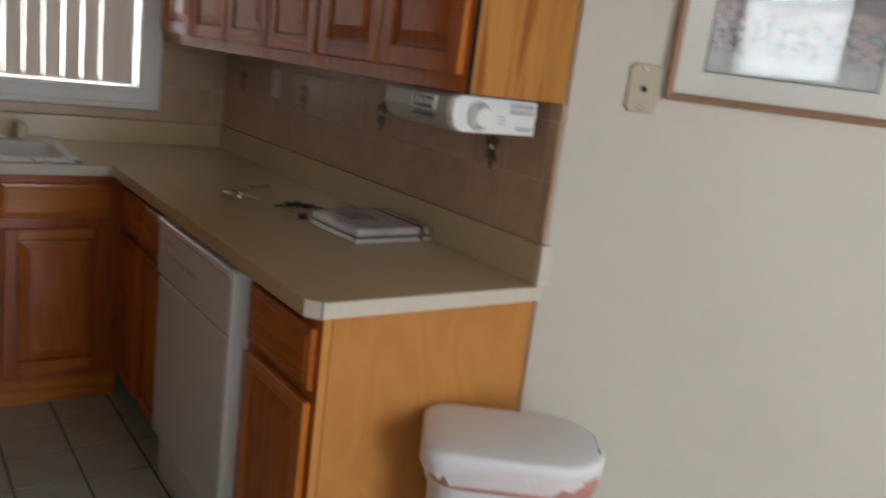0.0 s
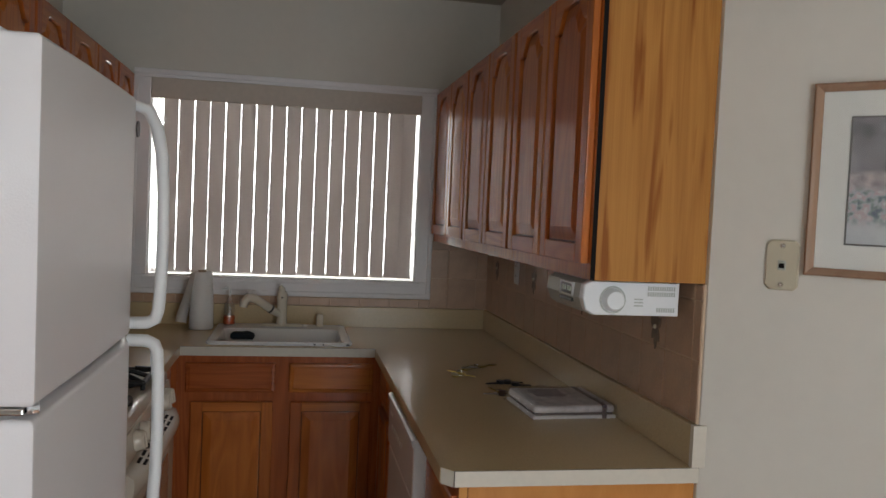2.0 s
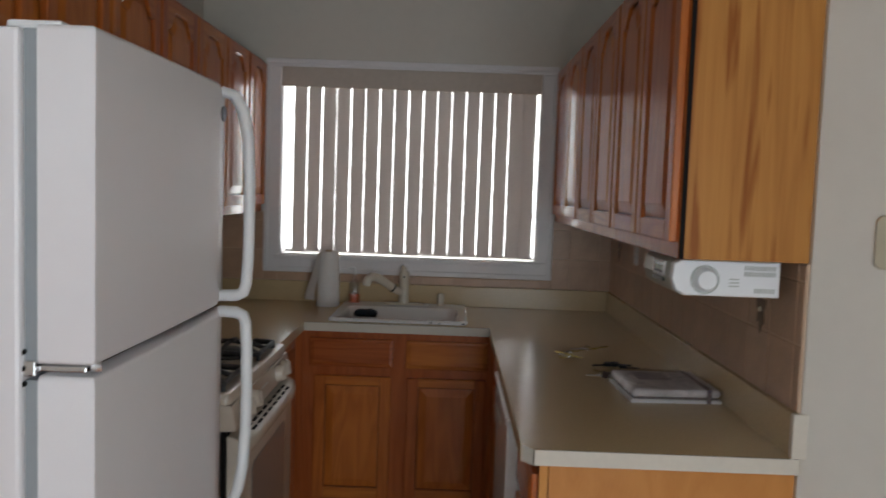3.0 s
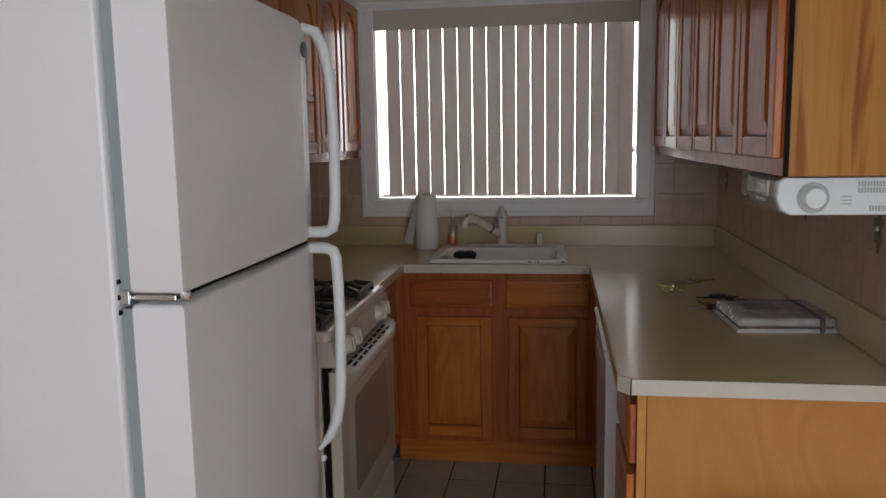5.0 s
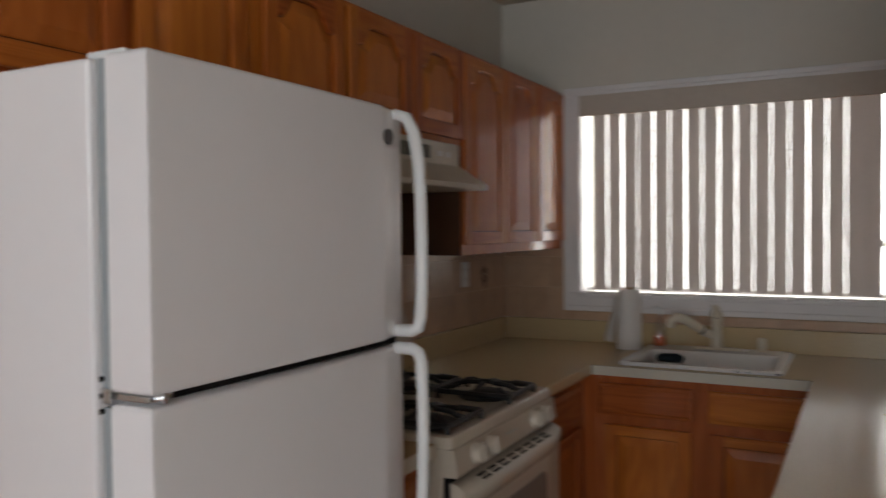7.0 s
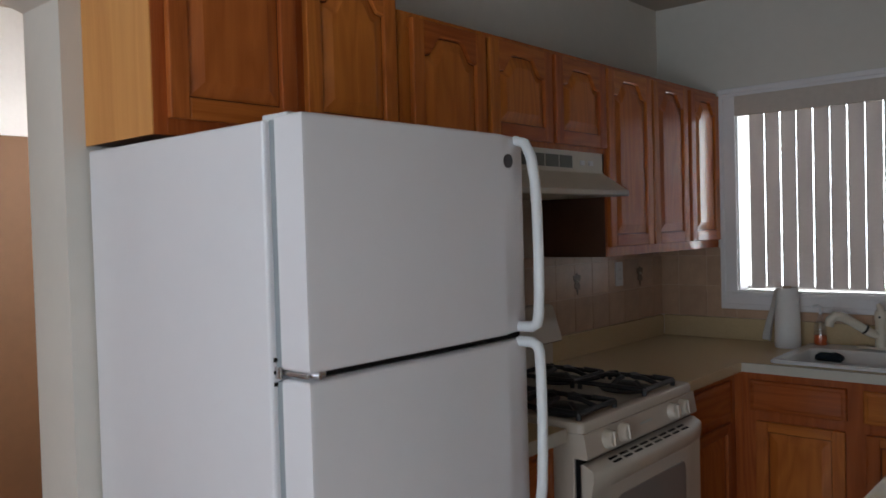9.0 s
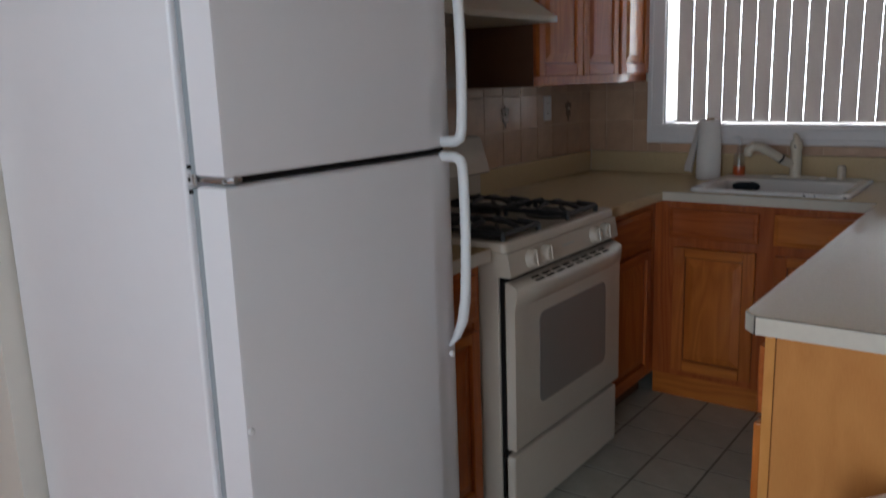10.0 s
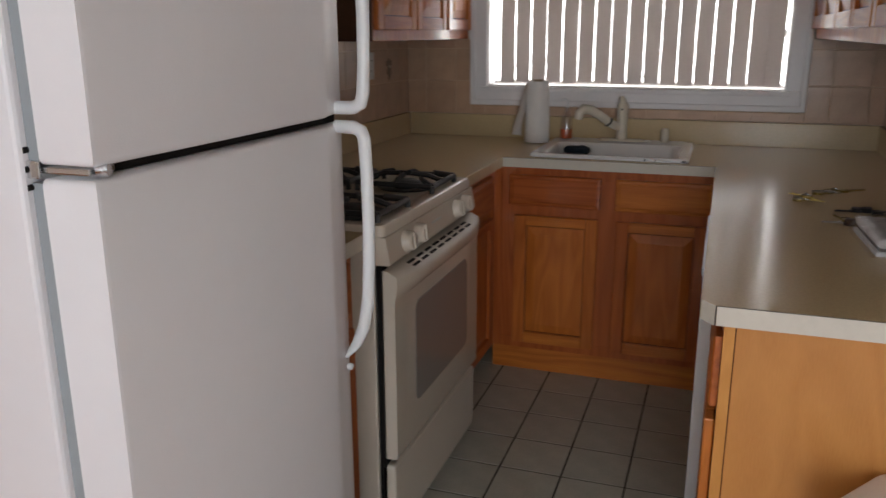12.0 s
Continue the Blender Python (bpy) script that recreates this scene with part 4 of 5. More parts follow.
for gy in (-1.792, -1.388):
    bm = bmesh.new()
    for gx in (-1.83, -1.555):
        hx, hy = 0.122, 0.104
        for q in (1, -1):
            tube([(gx - hx, gy + q * hy, 0.936), (gx + hx, gy + q * hy, 0.936)], 0.0085, 6, bm=bm)
            tube([(gx + q * hx, gy - hy, 0.936), (gx + q * hx, gy + hy, 0.936)], 0.0085, 6, bm=bm, side=(1, 0, 0))
            tube([(gx + q * hx, gy, 0.936), (gx + q * 0.07, gy, 0.952), (gx + q * 0.022, gy, 0.954)], 0.008, 6, bm=bm)
            tube([(gx, gy + q * hy, 0.936), (gx, gy + q * 0.06, 0.952), (gx, gy + q * 0.022, 0.954)], 0.008, 6, bm=bm, side=(1, 0, 0))
            for p in (1, -1):
                tube([(gx + q * hx, gy + p * hy, 0.938), (gx + q * hx, gy + p * hy, 0.912)], 0.008, 6, bm=bm)
                tube([(gx + q * hx, gy + p * hy, 0.938), (gx + q * 0.07, gy + p * 0.06, 0.951)], 0.0075, 6, bm=bm)
    part("grate", bm, BLACK, rg, smooth=True)
    for gx in (-1.83, -1.555):
        part("burner_bowl", lathe([(0.001, 0.001), (0.088, 0.001), (0.094, 0.006), (0.086, 0.007), (0.05, 0.003), (0.001, 0.003)], (gx, gy, 0.908), 24), BLACK, rg, smooth=True)
        part("burner", lathe([(0.001, 0.003), (0.045, 0.003), (0.045, 0.018), (0.034, 0.025), (0.001, 0.025)], (gx, gy, 0.9085), 20), BLACK, rg, smooth=True)

# ---- range hood ----
hd = thing("range_hood", (-1.85, -1.48, 1.60), "almond enamel range hood with a row of vents", "range hood")
HY0, HY1 = -1.848, -1.130
part("housing", box(-2.07, -1.775, HY0 + 0.004, HY1 - 0.004, 1.68, 1.7645, 0.003), HOODW, hd)
bm = loft([[(-2.07, HY0, z), (-2.07, HY1, z), (x, HY1, z), (x, HY0, z)] for x, z in ((-1.670, 1.598), (-1.667, 1.602), (-1.667, 1.616), (-1.680, 1.625), (-1.772, 1.685), (-1.775, 1.69))])
part("canopy", bm, HOODW, hd)
VENT = material("vent_green_grey", (0.10, 0.11, 0.095), 0.6, var=0.1)
for i in range(5):
    y = -1.795 + i * 0.09
    vt = part("vent", box(-1.7765, -1.7735, y, y + 0.082, 1.702, 1.746), VENT, hd)
    for k in range(7):
        part("louvre", box(-1.7785, -1.7755, y + 0.001, y + 0.081, 1.7045 + k * 0.0062, 1.7065 + k * 0.0062), HOODW, vt)
for y in (-1.30, -1.24):
    part("switch", box(-1.775, -1.770, y, y + 0.03, 1.714, 1.732, 0.002), PLASTIC, hd)

# ---- dishwasher ----
ds = thing("dishwasher", (-0.3, -1.505, 0), "white built-in dishwasher under the counter", "dishwasher")
DY0, DY1 = -1.840, -1.225
part("tub", box(-0.585, -0.03, DY0 + 0.01, DY1 - 0.01, 0.02, 0.868), GREYP, ds)
part("door", box(-0.635, -0.587, DY0 + 0.019, DY1, 0.155, 0.676, 0.005), WHITE, ds)
# Proud bright strip added to stand for the door's lit south edge.
part("door_edge", box(-0.642, -0.590, DY0 - 0.003, DY0 + 0.018, 0.150, 0.860, 0.003), PLASTIC, ds, "white strip added along the door's lit edge")
bm = loft([[(-0.588, y, z) if k in (0, 3) else (x, y, z) for k, y in enumerate((DY0 + 0.019, DY0 + 0.019, DY1, DY1))] for x, z in ((-0.635, 0.682), (-0.640, 0.692), (-0.640, 0.835), (-0.646, 0.846), (-0.646, 0.858), (-0.638, 0.862))])
cp = part("control_panel", bm, WHITE, ds)
for i in range(5):
    part("button", box(-0.6425, -0.6395, DY1 - 0.14 - i * 0.05, DY1 - 0.105 - i * 0.05, 0.76, 0.775, 0.001), GREYP, cp)
part("badge", box(-0.6415, -0.6395, DY1 - 0.12, DY1 - 0.05, 0.80, 0.81), GREYP, cp)
part("kick_panel", box(-0.612, -0.586, DY0 + 0.004, DY1 - 0.004, 0.004, 0.145, 0.004), WHITE, ds)

# ---- under-cabinet radio ----
rd = thing("cabinet_radio", (-0.17, -2.03, 1.28), "white under-cabinet radio clock with large dial", "radio")
RX0, RX1, QY0, QY1, RZ0, RZ1 = -0.300, -0.045, -2.188, -1.885, 1.276, 1.3625


def side_loop(y, d):
    pts = []
    for x, z in ((RX1, RZ0), (RX0 + 0.03, RZ0), (RX0 + 0.010, RZ0 + 0.012), (RX0, RZ0 + 0.04), (RX0 + 0.004, RZ1 - 0.012), (RX0 + 0.02, RZ1 - 0.002), (RX1, RZ1 - 0.002)):
        cx, cz = (RX0 + RX1) / 2, (RZ0 + RZ1) / 2
        pts.append((cx + (x - cx) * (1 - d), y, cz + (z - cz) * (1 - d * 2)))
    return pts


part("case", loft([side_loop(QY0 + 0.022, 0.0), side_loop(QY1 - 0.03, 0.0), side_loop(QY1, 0.06)]), GREYP, rd)
part("end_cover", loft([side_loop(QY0, 0.03), side_loop(QY0 + 0.004, 0.005), side_loop(QY0 + 0.022, -0.004)]), PLASTIC, rd)
kn = part("dial", lathe([(0.001, 0), (0.029, 0), (0.029, 0.006), (0.025, 0.010), (0.024, 0.020), (0.021, 0.023), (0.001, 0.023)], n=28), PLASTIC, rd, m=pose(-0.222, QY0 + 0.001, 1.315, 90, 0, 0), smooth=True)
part("dial_ring", lathe([(0.030, 0), (0.034, 0), (0.034, 0.003), (0.030, 0.003), (0.030, 0)], n=28), GREYP, rd, m=pose(-0.222, QY0 + 0.001, 1.315, 90, 0, 0))
for z in (1.345, 1.331, 1.292):
    for i in range(12 if z > 1.30 else 8):
        x = -0.060 - i * 0.0062
        part("speaker_slot", box(x - 0.002, x + 0.002, QY0 - 0.0008, QY0 + 0.002, z - 0.0055, z + 0.0055), GREYP, rd)
for z in (1.300, 1.308, 1.316):
    part("marking", box(-0.165, -0.142, QY0 - 0.0005, QY0 + 0.002, z, z + 0.003), GREYP, rd)
bm = box(RX0 - 0.003, RX0 + 0.004, -2.122, -2.023, 1.346, 1.350, 0.001)
box(RX0 - 0.003, RX0 + 0.004, -2.122, -2.023, 1.314, 1.318, 0.001, bm=bm)
box(RX0 - 0.003, RX0 + 0.004, -2.122, -2.115, 1.318, 1.346, 0.001, bm=bm)
box(RX0 - 0.003, RX0 + 0.004, -2.030, -2.023, 1.318, 1.346, 0.001, bm=bm)
part("bezel", bm, PLASTIC, rd)
dsp = part("display", box(RX0 - 0.002, RX0 + 0.006, -2.115, -2.03, 1.318, 1.346, 0.001), LCD, rd)
for y in (-2.105, -2.088, -2.068, -2.051):
    part("digit", box(RX0 - 0.0032, RX0 - 0.002, y - 0.005, y + 0.005, 1.326, 1.338), LCDTEXT, dsp)
part("button_row", box(RX0 - 0.0015, RX0 + 0.006, -2.115, -2.02, 1.300, 1.310, 0.001), LCD, rd)

# ---- things on the long counter ----
pk = turned("wrapped_cloth_packet", pose(-0.160, -1.668, ZK, 0, 0, 3), "folded grey cloth and white cards packed in clear plastic film", "packet")
part("card_stack", box(-0.135, 0.128, -0.130, 0.120, 0.0008, 0.0105, 0.002), material("white_card", (0.66, 0.63, 0.62), 0.6, var=0.08, scale=40), pk)
# Dark slab painting the shadow slit between the cards and the cloth.
part("shadow_layer", box(-0.127, 0.120, -0.124, 0.114, 0.0108, 0.0165), material("dark_plum_shadow", (0.10, 0.075, 0.08), 0.8, var=0.3, scale=50), pk)
part("folded_cloth", box(-0.133, 0.126, -0.128, 0.118, 0.0168, 0.0400, 0.010, 3), CLOTH, pk)
part("header_card", box(-0.131, -0.100, -0.118, 0.108, 0.0402, 0.0414, 0.0005), material("pale_header_card", (0.60, 0.58, 0.58), 0.5, var=0.1, scale=30), pk)
part("print", box(-0.080, 0.020, -0.010, 0.090, 0.0402, 0.0410), material("grey_print", (0.44, 0.39, 0.40), 0.7, var=0.4, scale=40), pk)
part("strap", box(0.084, 0.098, -0.132, 0.122, 0.0004, 0.0425, 0.002), material("dark_plum_strap", (0.08, 0.045, 0.06), 0.4), pk)
rng = random.Random(8)
bm = bmesh.new()
N = 26
grid = [[None] * (N + 1) for _ in range(N + 1)]
for i in range(N + 1):
    for j in range(N + 1):
        u, v = i / N, j / N
        ed = min(u, v, 1 - u, 1 - v)
        z = 0.0435 if ed > 0.06 else 0.004 + 0.0395 * math.sin(ed / 0.06 * math.pi / 2) ** 0.7 if ed > 0 else 0.0012
        fold = 0.005 * math.sin(13 * u + 6 * v) * math.sin(11 * v - 5 * u) if ed > 0.06 else 0.0
        grid[i][j] = bm.verts.new((-0.146 + 0.286 * u + rng.uniform(-.001, .001), -0.141 + 0.272 * v + rng.uniform(-.001, .001), z + abs(fold) + (rng.uniform(0, 0.004) if ed > 0.06 else 0)))
for i in range(N):
    for j in range(N):
        bm.faces.new((grid[i][j], grid[i + 1][j], grid[i + 1][j + 1], grid[i][j + 1]))
part("plastic_film", bm, FILM, pk, "crinkled clear plastic film", smooth=True)


def key(x, y, turn, mat, label, lift=0.0, tip=0.0, head=None, size=1.0):
    """A flat key lying on the counter: bow with a hole, shoulder, grooved and toothed blade."""
    m = pose(x, y, ZK + 0.0008 + lift, tip, -tip * 0.6, turn) @ Matrix.Diagonal((size, size * 1.12, size * 1.7, 1))
    ob = turned("key", m, label, "key", "keys on the counter")
    outer, inner = rrect(0, 0, 0.027, 0.025, 0.0124, 4), rrect(-0.007, 0, 0.007, 0.007, 0.0034, 4)
    thick = 0.0065 if head else 0.0030
    bm = loft([[(px, py, z) for px, py in ring] for ring, z in ((inner, 0.0), (outer, 0.0), (outer, thick), (inner, thick), (inner, 0.0))], caps=(False, False))
    part("bow", bm, head or mat, ob)
    part("shoulder", box(0.010, 0.017, -0.0052, 0.0052, 0.0, 0.0028, 0.0006), mat, ob)
    teeth = [(0.0165, -0.0042)] + [(0.020 + k * 0.0045, -0.0042 + (0.0026 if k % 2 else 0.0004 * k)) for k in range(7)] + [(0.052, -0.001), (0.054, 0.001), (0.051, 0.0042), (0.0165, 0.0042)]
    part("blade", prism(teeth, 0.0003, 0.0024), mat, ob)
    part("groove", box(0.018, 0.049, 0.0004, 0.0018, 0.0022, 0.0027), DARK, ob)
    return ob


BRASS_KEY, STEEL_KEY, BLACK_KEY = "brass door key lying on the counter", "steel key lying on the counter", "black-headed key lying on the counter"
for x, y, a, mt, lb, lift, tip, head in (
        (-0.402, -1.205, 15, BRASS, BRASS_KEY, 0.0, 0, None), (-0.372, -1.180, 165, BRASS, BRASS_KEY, 0.006, 14, None), (-0.385, -1.212, -28, BRASS, BRASS_KEY, 0.011, -16, None), (-0.398, -1.180, 60, STEEL, STEEL_KEY, 0.004, 9, None),
        (-0.338, -1.080, 30, BRASS, BRASS_KEY, 0.0, 0, None), (-0.300, -1.052, 200, STEEL, STEEL_KEY, 0.003, 6, None), (-0.258, -1.030, 5, BRASS, BRASS_KEY, 0.004, 12, None), (-0.262, -1.048, 160, BRASS, BRASS_KEY, 0.008, -10, None),
        (-0.262, -1.318, 190, BLACK, BLACK_KEY, 0.0, 0, BLACK), (-0.240, -1.332, -8, BLACK, BLACK_KEY, 0.004, 5, BLACK), (-0.215, -1.345, -12, BLACK, BLACK_KEY, 0.0, 0, BLACK),
        (-0.312, -1.490, 190, STEEL, "steel key beside the plastic packet", 0.002, 4, None), (-0.306, -1.492, 120, BRASS, "brass key beside the plastic packet", 0.007, 12, None)):
    key(x, y, a, mt, lb, lift, tip * 0.7, head, 1.05)
for x, y, rad, z in ((-0.376, -1.188, 0.015, 0.018), (-0.284, -1.046, 0.013, 0.015), (-0.303, -1.486, 0.016, 0.015)):
    rg2 = turned("key_ring", pose(x, y, ZK + z * 0.55, 22, 14, 0), "steel key ring holding keys on the counter", "key ring")
    ring = [[((rad + 0.0016 * math.cos(q)) * math.cos(p), (rad + 0.0016 * math.cos(q)) * math.sin(p), 0.0016 * math.sin(q)) for q in [k * math.pi / 3 for k in range(6)]] for p in [k * math.pi / 10 for k in range(21)]]
    part("ring", loft(ring, caps=(False, False)), CHROME, rg2, smooth=True)
fob = turned("leather_fob", pose(-0.300, -1.497, ZK + 0.001, 0, 0, 20), "small round brown leather key fob on the counter", "key fob")
part("disc", lathe([(0.001, 0), (0.016, 0), (0.018, 0.003), (0.017, 0.012), (0.012, 0.016), (0.001, 0.016)], n=20), material("dark_brown_leather", (0.07, 0.035, 0.02), 0.5, var=0.4, scale=60), fob, smooth=True)

# ---- bin ----
bn = turned("trash_bin", pose(-0.198, -2.440, 0, 0, 0, -36), "white plastic trash bin with flat lid and crumpled bag edge", "trash can")


def bl(w, h, r, z, n=6):
    return [(x, y, z) for x, y in rrect(0, 0, w, h, r, n)]


def lid_loop(w, h, z, square=0.065, round_end=0.125):
    """A rim with one squarer end and one rounded end."""
    k = min(w / 0.42, h / 0.28)
    out = []
    for qx, qy, a0, rad in ((1, 1, 0, round_end), (-1, 1, 90, square), (-1, -1, 180, square), (1, -1, 270, round_end)):
        for i in range(9):
            t = radians(a0 + 90 * i / 8)
            out.append((qx * (w / 2 - rad * k) + rad * k * math.cos(t), qy * (h / 2 - rad * k) + rad * k * math.sin(t), z))
    return out


def bag_loop(w, h, z, wave, phase):
    return [(x, y, zz + wave * math.sin(phase + 2.3 * i) + wave * 0.6 * math.sin(1.7 * phase + 1.1 * i)) for i, (x, y, zz) in enumerate(lid_loop(w, h, z))]


BINLID = material("cool_white_lid_plastic", (0.80, 0.80, 0.83), 0.34, var=0.05, scale=9, bump=0.05, bump_scale=70)
BAG = material("thin_white_bag", (0.80, 0.77, 0.77), 0.35, var=0.08, scale=25, bump=0.4, bump_scale=45)
part("bin", loft([bl(0.30, 0.18, 0.05, 0.0), bl(0.31, 0.19, 0.05, 0.02), bl(0.37, 0.235, 0.08, 0.585), bl(0.38, 0.245, 0.08, 0.59), bl(0.38, 0.245, 0.08, 0.60)]), PLASTIC, bn, smooth=True)
part("bag_liner", loft([bl(0.374, 0.240, 0.08, 0.545), bl(0.388, 0.252, 0.08, 0.57), bl(0.388, 0.252, 0.08, 0.598)], caps=(False, False)), PINK, bn, "pink bag folded over the rim", smooth=True)
part("bag_edge", loft([bag_loop(0.398, 0.262, 0.570, 0.010, 0.4), bag_loop(0.412, 0.274, 0.588, 0.004, 1.1), bag_loop(0.408, 0.270, 0.606, 0.003, 2.0)], caps=(False, False)), BAG, bn, "crumpled white bag edge hanging below the lid", smooth=True)
part("lid", loft([lid_loop(0.404, 0.266, 0.596), lid_loop(0.412, 0.274, 0.603), lid_loop(0.412, 0.274, 0.620), lid_loop(0.404, 0.266, 0.630), lid_loop(0.390, 0.252, 0.634), lid_loop(0.30, 0.18, 0.638), lid_loop(0.12, 0.07, 0.640)]), BINLID, bn, "flat cool-white lid", smooth=True)
part("lid_slot", box(0.186, 0.190, -0.045, 0.035, 0.6315, 0.6345), DARK, bn)

# ---- diagonal wall: picture and phone plate ----
DM = pose(0, Y_D, 0, 0, 0, -45)
pc = turned("picture", DM @ pose(0.482, -0.001, 1.621), "wood-framed watercolour with wide pale mat under glass", "picture")
W2, H2 = 0.268, 0.2145


def frame_bar(pts):
    """A mitred moulding along one side, from outer to inner corners."""
    (ax, az), (bx_, bz_), (cx_, cz_), (dx_, dz_) = pts
    def ring(x, z, x2, z2):
        out = []
        for u, y in ((0, -0.002), (0, -0.016), (0.25, -0.020), (0.6, -0.017), (1, -0.010), (1, -0.002)):
            out.append((x + (x2 - x) * u, y, z + (z2 - z) * u))
        return out
    return loft([ring(ax, az, dx_, dz_), ring(bx_, bz_, cx_, cz_)])


iw, ih = W2 - 0.019, H2 - 0.018
o4, i4 = [(-W2, -H2), (W2, -H2), (W2, H2), (-W2, H2)], [(-iw, -ih), (iw, -ih), (iw, ih), (-iw, ih)]
for k in range(4):
    j = (k + 1) % 4
    part("frame_side", frame_bar((o4[k], o4[j], i4[j], i4[k])), FRAMEWOOD, pc)
part("mat", box(-iw, iw, -0.0035, -0.001, -ih, ih), MATBOARD, pc)
ax0, ax1, az0, az1 = -0.187, 0.187, -0.139, 0.137
part("art", box(ax0, ax1, -0.0045, -0.0037, az0, az1), ART, pc, "soft watercolour of houses and flowers")
bm = bmesh.new()
for q in ((ax0 - .004, ax1 + .004, az0 - .004, az0), (ax0 - .004, ax1 + .004, az1, az1 + .004), (ax0 - .004, ax0, az0, az1), (ax1, ax1 + .004, az0, az1)):
    box(q[0], q[1], -0.005, -0.0036, q[2], q[3], bm=bm)
part("mat_line", bm, material("mat_line_grey", (0.15, 0.14, 0.13), 0.7), pc)
gp = part("glass", box(-iw, iw, -0.0085, -0.0070, -ih, ih), CLEAR, pc)
gp.visible_shadow = False

sw = turned("phone_wall_plate", DM @ pose(0.166, -0.0005, 1.424), "ivory wall plate with a phone socket and two screws", "wall plate")
plate = [(-0.036, -0.048), (-0.026, -0.058), (0.026, -0.058), (0.036, -0.048), (0.036, 0.048), (0.026, 0.058), (-0.026, 0.058), (-0.036, 0.048)]
part("plate", loft([[(x * s, y, z * s) for x, z in plate] for s, y in ((1, 0), (1, -0.004), (0.93, -0.008))]), IVORY, sw)
part("socket", box(-0.009, 0.009, -0.010, -0.0075, -0.011, 0.011, 0.001), GREYP, sw)
part("socket_hole", box(-0.006, 0.006, -0.0108, -0.009, -0.007, 0.004), DARK, sw)
for z in (0.045, -0.045):
    part("screw", tube([(0, -0.0075, z), (0, -0.011, z)], [0.0065, 0.0045], 12, side=(1, 0, 0)), CHROME, sw)

# ---- wall tiles ----


def tile_mesh(w, h, name):
    """One glazed tile, standing in x-z with its face at y = -0.008."""
    e = 0.002
    lp = lambda d, y: [(d, y, d), (w - d, y, d), (w - d, y, h - d), (d, y, h - d)]
    bm = loft([lp(0, 0), lp(0, -0.006), lp(e, -0.008)])
    bmesh.ops.recalc_face_normals(bm, faces=bm.faces)
    me = bpy.data.meshes.new(name)
    bm.to_mesh(me)
    bm.free()
    me.materials.append(TILE)
    return me


TP, TG = 0.1485, 0.003
TMESH = {}


def tile_wall(name, m, length, z0, z1, phase, label, holes=()):
    """Courses of tiles along local x on a grout bed; holes: (x0, x1, z0) left free above z0."""
    ob = turned(name, m, label, "tiled wall", kind="structure")
    bm = bmesh.new()
    solid = [(0.0, length, z0, z1)]
    for a, b, zz in holes:
        solid = [(0, a, z0, z1), (a, b, z0, zz), (b, length, z0, z1)]
    for a, b, c, d in solid:
        box(a, b, -0.0062, -0.0005, c, d, bm=bm)
    part("grout", bm, GROUT, ob)
    z = z0
    rows = [z0]
    nz = 1.172
    while nz < z1 - 0.01:
        rows.append(nz)
        nz += TP
    rows.append(z1)
    for r0, r1 in zip(rows, rows[1:]):
        x = -phase
        while x < length - 0.004:
            xa, xb = max(x, 0), min(x + TP, length)
            if xb - xa > 0.012:
                zt = r1
                pieces = [(xa, xb, r0, zt)]
                for a, b, zz in holes:
                    if xa < b and xb > a and zt > zz:
                        pieces = []
                        if xa < a - 0.01:
                            pieces.append((xa, a, r0, zt))
                        if xb > b + 0.01:
                            pieces.append((b, xb, r0, zt))
                        if zz - r0 > 0.01:
                            pieces.append((max(xa, a), min(xb, b), r0, zz))
                for pa, pb, pz, pt in pieces:
                    k = (round(pb - pa - TG, 3), round(pt - pz - TG, 3))
                    if k not in TMESH:
                        TMESH[k] = tile_mesh(k[0], k[1], "tile")
                    t = new("tile", TMESH[k])
                    t.parent = ob
                    t.location = (pa + TG / 2, -0.0005, pz + TG / 2)
            x += TP
    return ob


E_TILES = pose(0, 0, 0, 0, 0, -90)
tile_wall("tiled_wall_east", E_TILES, 2.238, 1.018, 1.363, 0.028, "rose-beige glazed wall tiles above the long counter")
tile_wall("tiled_wall_north", pose(XL, 0, 0), -XL, 1.018, 1.363, 0.05, "rose-beige glazed wall tiles beside the window", holes=((TX0 - XL, TX1 - XL, TZ0 - 0.001),))
tile_wall("tiled_wall_west", pose(XL, -2.28, 0, 0, 0, 90), 2.272, 1.018, 1.363, 0.06, "rose-beige glazed wall tiles behind the range")


def motif(m, label):
    """A raised bow and leaf ornament on a tile."""
    ob = turned("tile_ornament", m, label, "tile ornament", "ornaments on the wall tiles")
    bm = bmesh.new()
    for a, ln, wd in ((90, 0.036, 0.013), (40, 0.038, 0.015), (140, 0.038, 0.015), (-60, 0.045, 0.011), (-120, 0.040, 0.011), (-88, 0.062, 0.009)):
        c, s = math.cos(radians(a)), math.sin(radians(a))
        prof = [(0.0, 0.3), (0.35, 1.0), (0.7, 0.8), (1.0, 0.1)]
        lp = [[(c * ln * u - s * wd * v * q, y, s * ln * u + c * wd * v * q) for u, v in prof for q in (1,)] + [(c * ln * u + s * wd * v, y, s * ln * u - c * wd * v) for u, v in prof[::-1]] for y in (-0.0075, -0.0115)]
        loft(lp, bm=bm)
    part("leaves", bm, DECO, ob)
    part("berry", lathe([(0.001, 0), (0.007, 0), (0.005, 0.005), (0.001, 0.006)], n=10), IVORY, ob, m=pose(0, -0.0115, 0, 90, 0, 0))


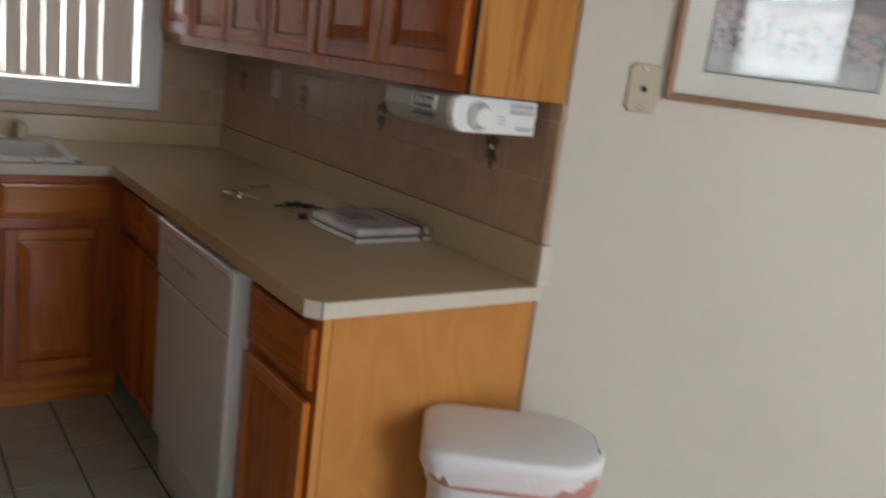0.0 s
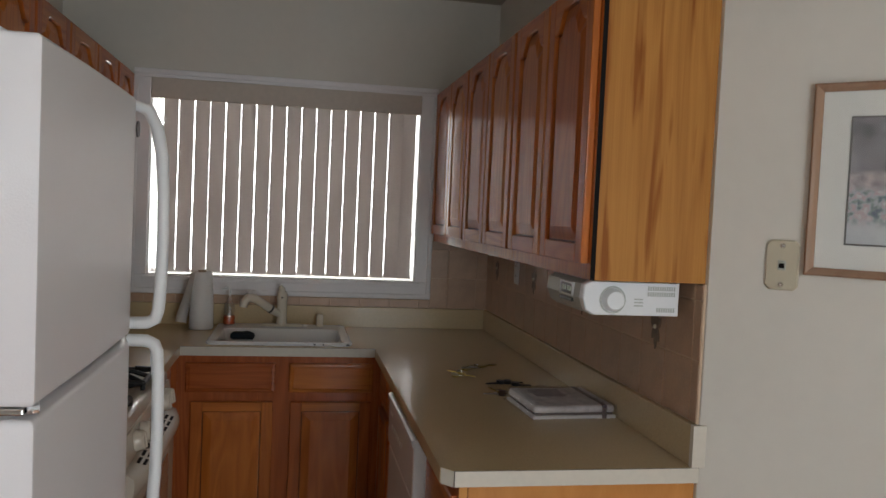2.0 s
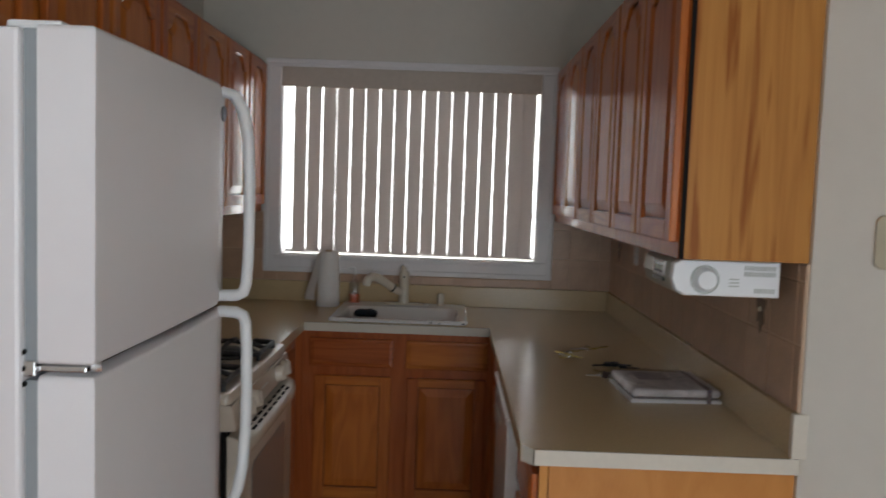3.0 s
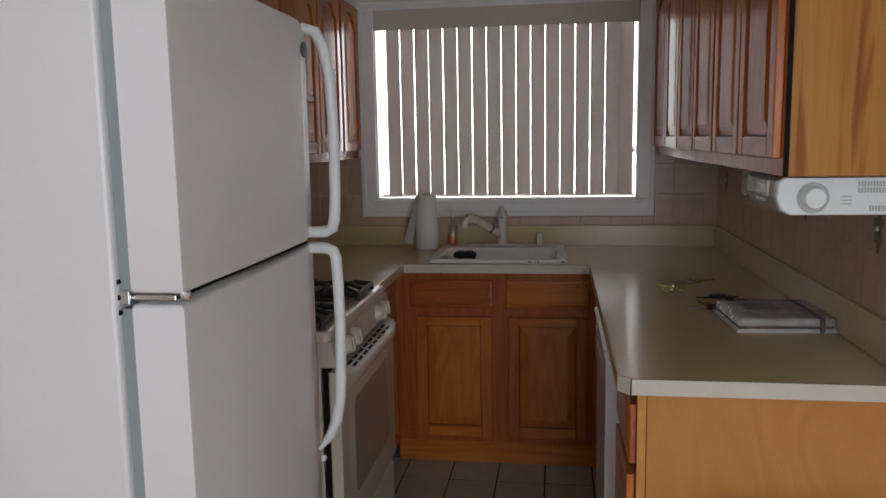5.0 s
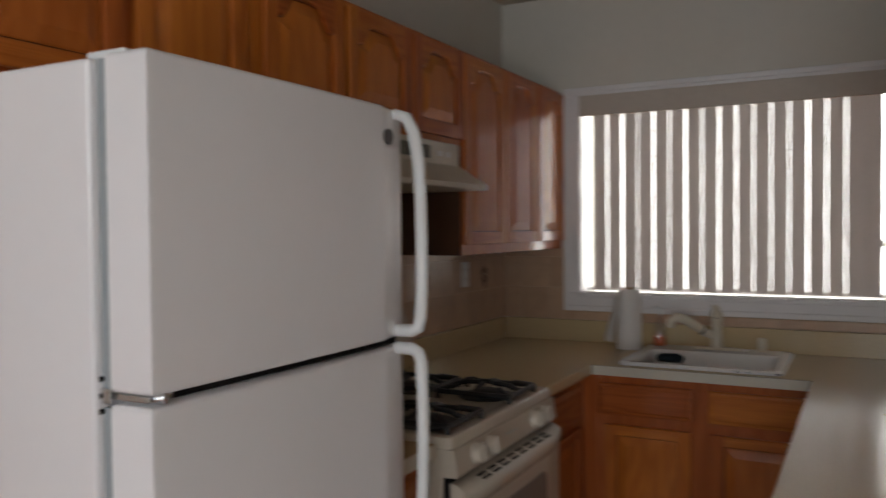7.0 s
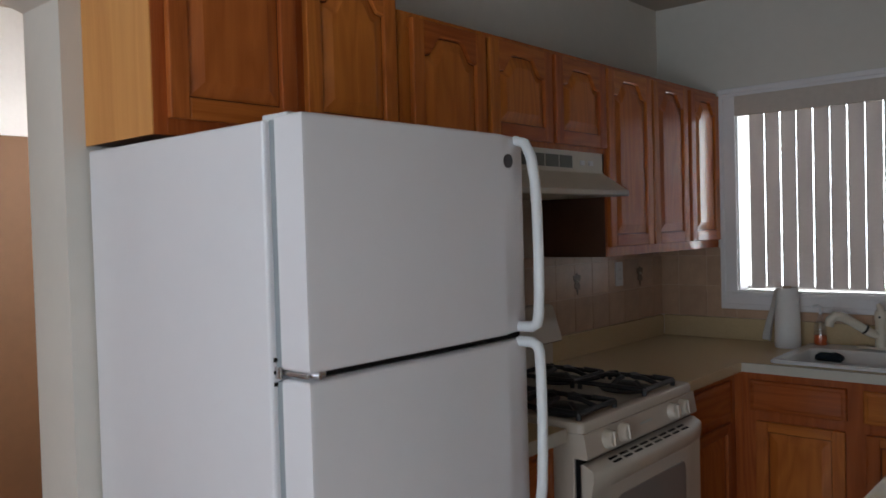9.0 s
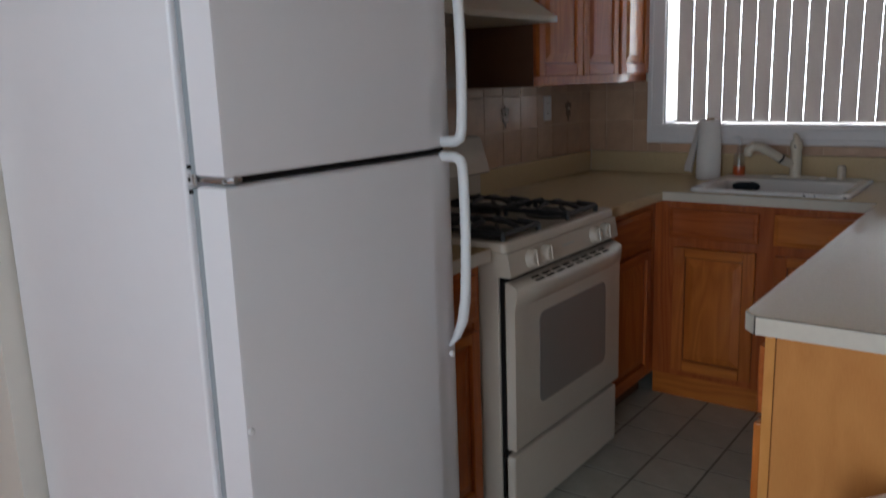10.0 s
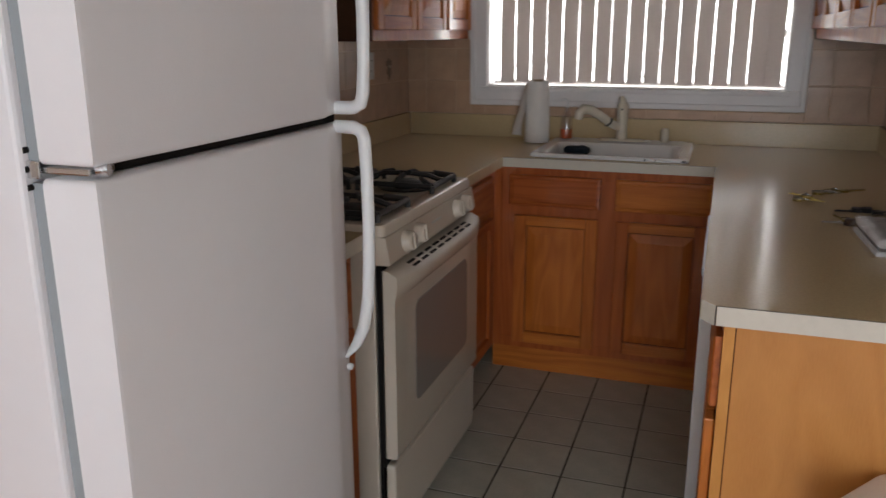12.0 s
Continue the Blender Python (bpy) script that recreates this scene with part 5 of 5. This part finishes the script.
for y, z in ((-1.992, 1.224), (-1.414, 1.243), (-0.838, 1.248), (-0.222, 1.250)):
    motif(pose(0, y, z, 0, 0, -90), "brown leaf ornament on a wall tile")
for y in (-0.838, -0.255):
    motif(pose(XL, y, 1.245, 0, 0, 90), "brown leaf ornament on a wall tile")


def outlet(m, label):
    ob = turned("wall_outlet", m, label, "outlet", "outlets on the wall tiles")
    part("plate", loft([[(x, y, z) for x, z in rrect(0, 0, w, h, 0.006, 3)] for w, h, y in ((0.07, 0.114, -0.0075), (0.07, 0.114, -0.011), (0.064, 0.108, -0.0135))]), PLASTIC, ob)
    for z in (0.022, -0.022):
        part("socket", box(-0.016, 0.016, -0.0148, -0.013, z - 0.014, z + 0.014, 0.0006), PLASTIC, ob)
        for x in (-0.006, 0.006):
            part("slot", box(x - 0.001, x + 0.001, -0.0152, -0.0146, z - 0.004, z + 0.005), DARK, ob)


outlet(pose(0, -0.574, 1.262, 0, 0, -90), "ivory double outlet on the tiled wall")
outlet(pose(XL, -0.463, 1.254, 0, 0, 90), "ivory double outlet on the tiled wall")

# ---- floor tiles ----
FP = 0.2045
e = 0.0007
lp = lambda d, z: [(d, d, z), (FP - 0.0068 - d, d, z), (FP - 0.0068 - d, FP - 0.0068 - d, z), (d, FP - 0.0068 - d, z)]
bm = loft([lp(0, -0.006), lp(0, -0.001), lp(e, 0.0)])
bmesh.ops.recalc_face_normals(bm, faces=bm.faces)
ft = bpy.data.meshes.new("floor_tile")
bm.to_mesh(ft)
bm.free()
ft.materials.append(FTILE)
far = bmesh.new()
ix0, iy0 = -1.030, -1.395
for i in range(-6, 12):
    for j in range(-23, 8):
        x, y = ix0 + i * FP + 0.003, iy0 + j * FP + 0.003
        if x < XL - 0.1 or x + FP > X_EAST or y < -3.25 or y + FP > 0.1 or (x > -0.05 and x + y > Y_D - FP):
            continue
        if -1.75 < x < -0.35 and -3.2 < y < -0.4:
            t = new("floor_tile", ft)
            t.parent = floor
            t.location = (x, y, 0)
        else:
            q = lambda d, z: [(x + px, y + py, pz) for px, py, pz in lp(d, z)]
            loft([q(0, -0.006), q(0, -0.001), q(e, 0.0)], bm=far)
part("floor_tiles", far, FTILE, floor)["kind"] = "stuff"
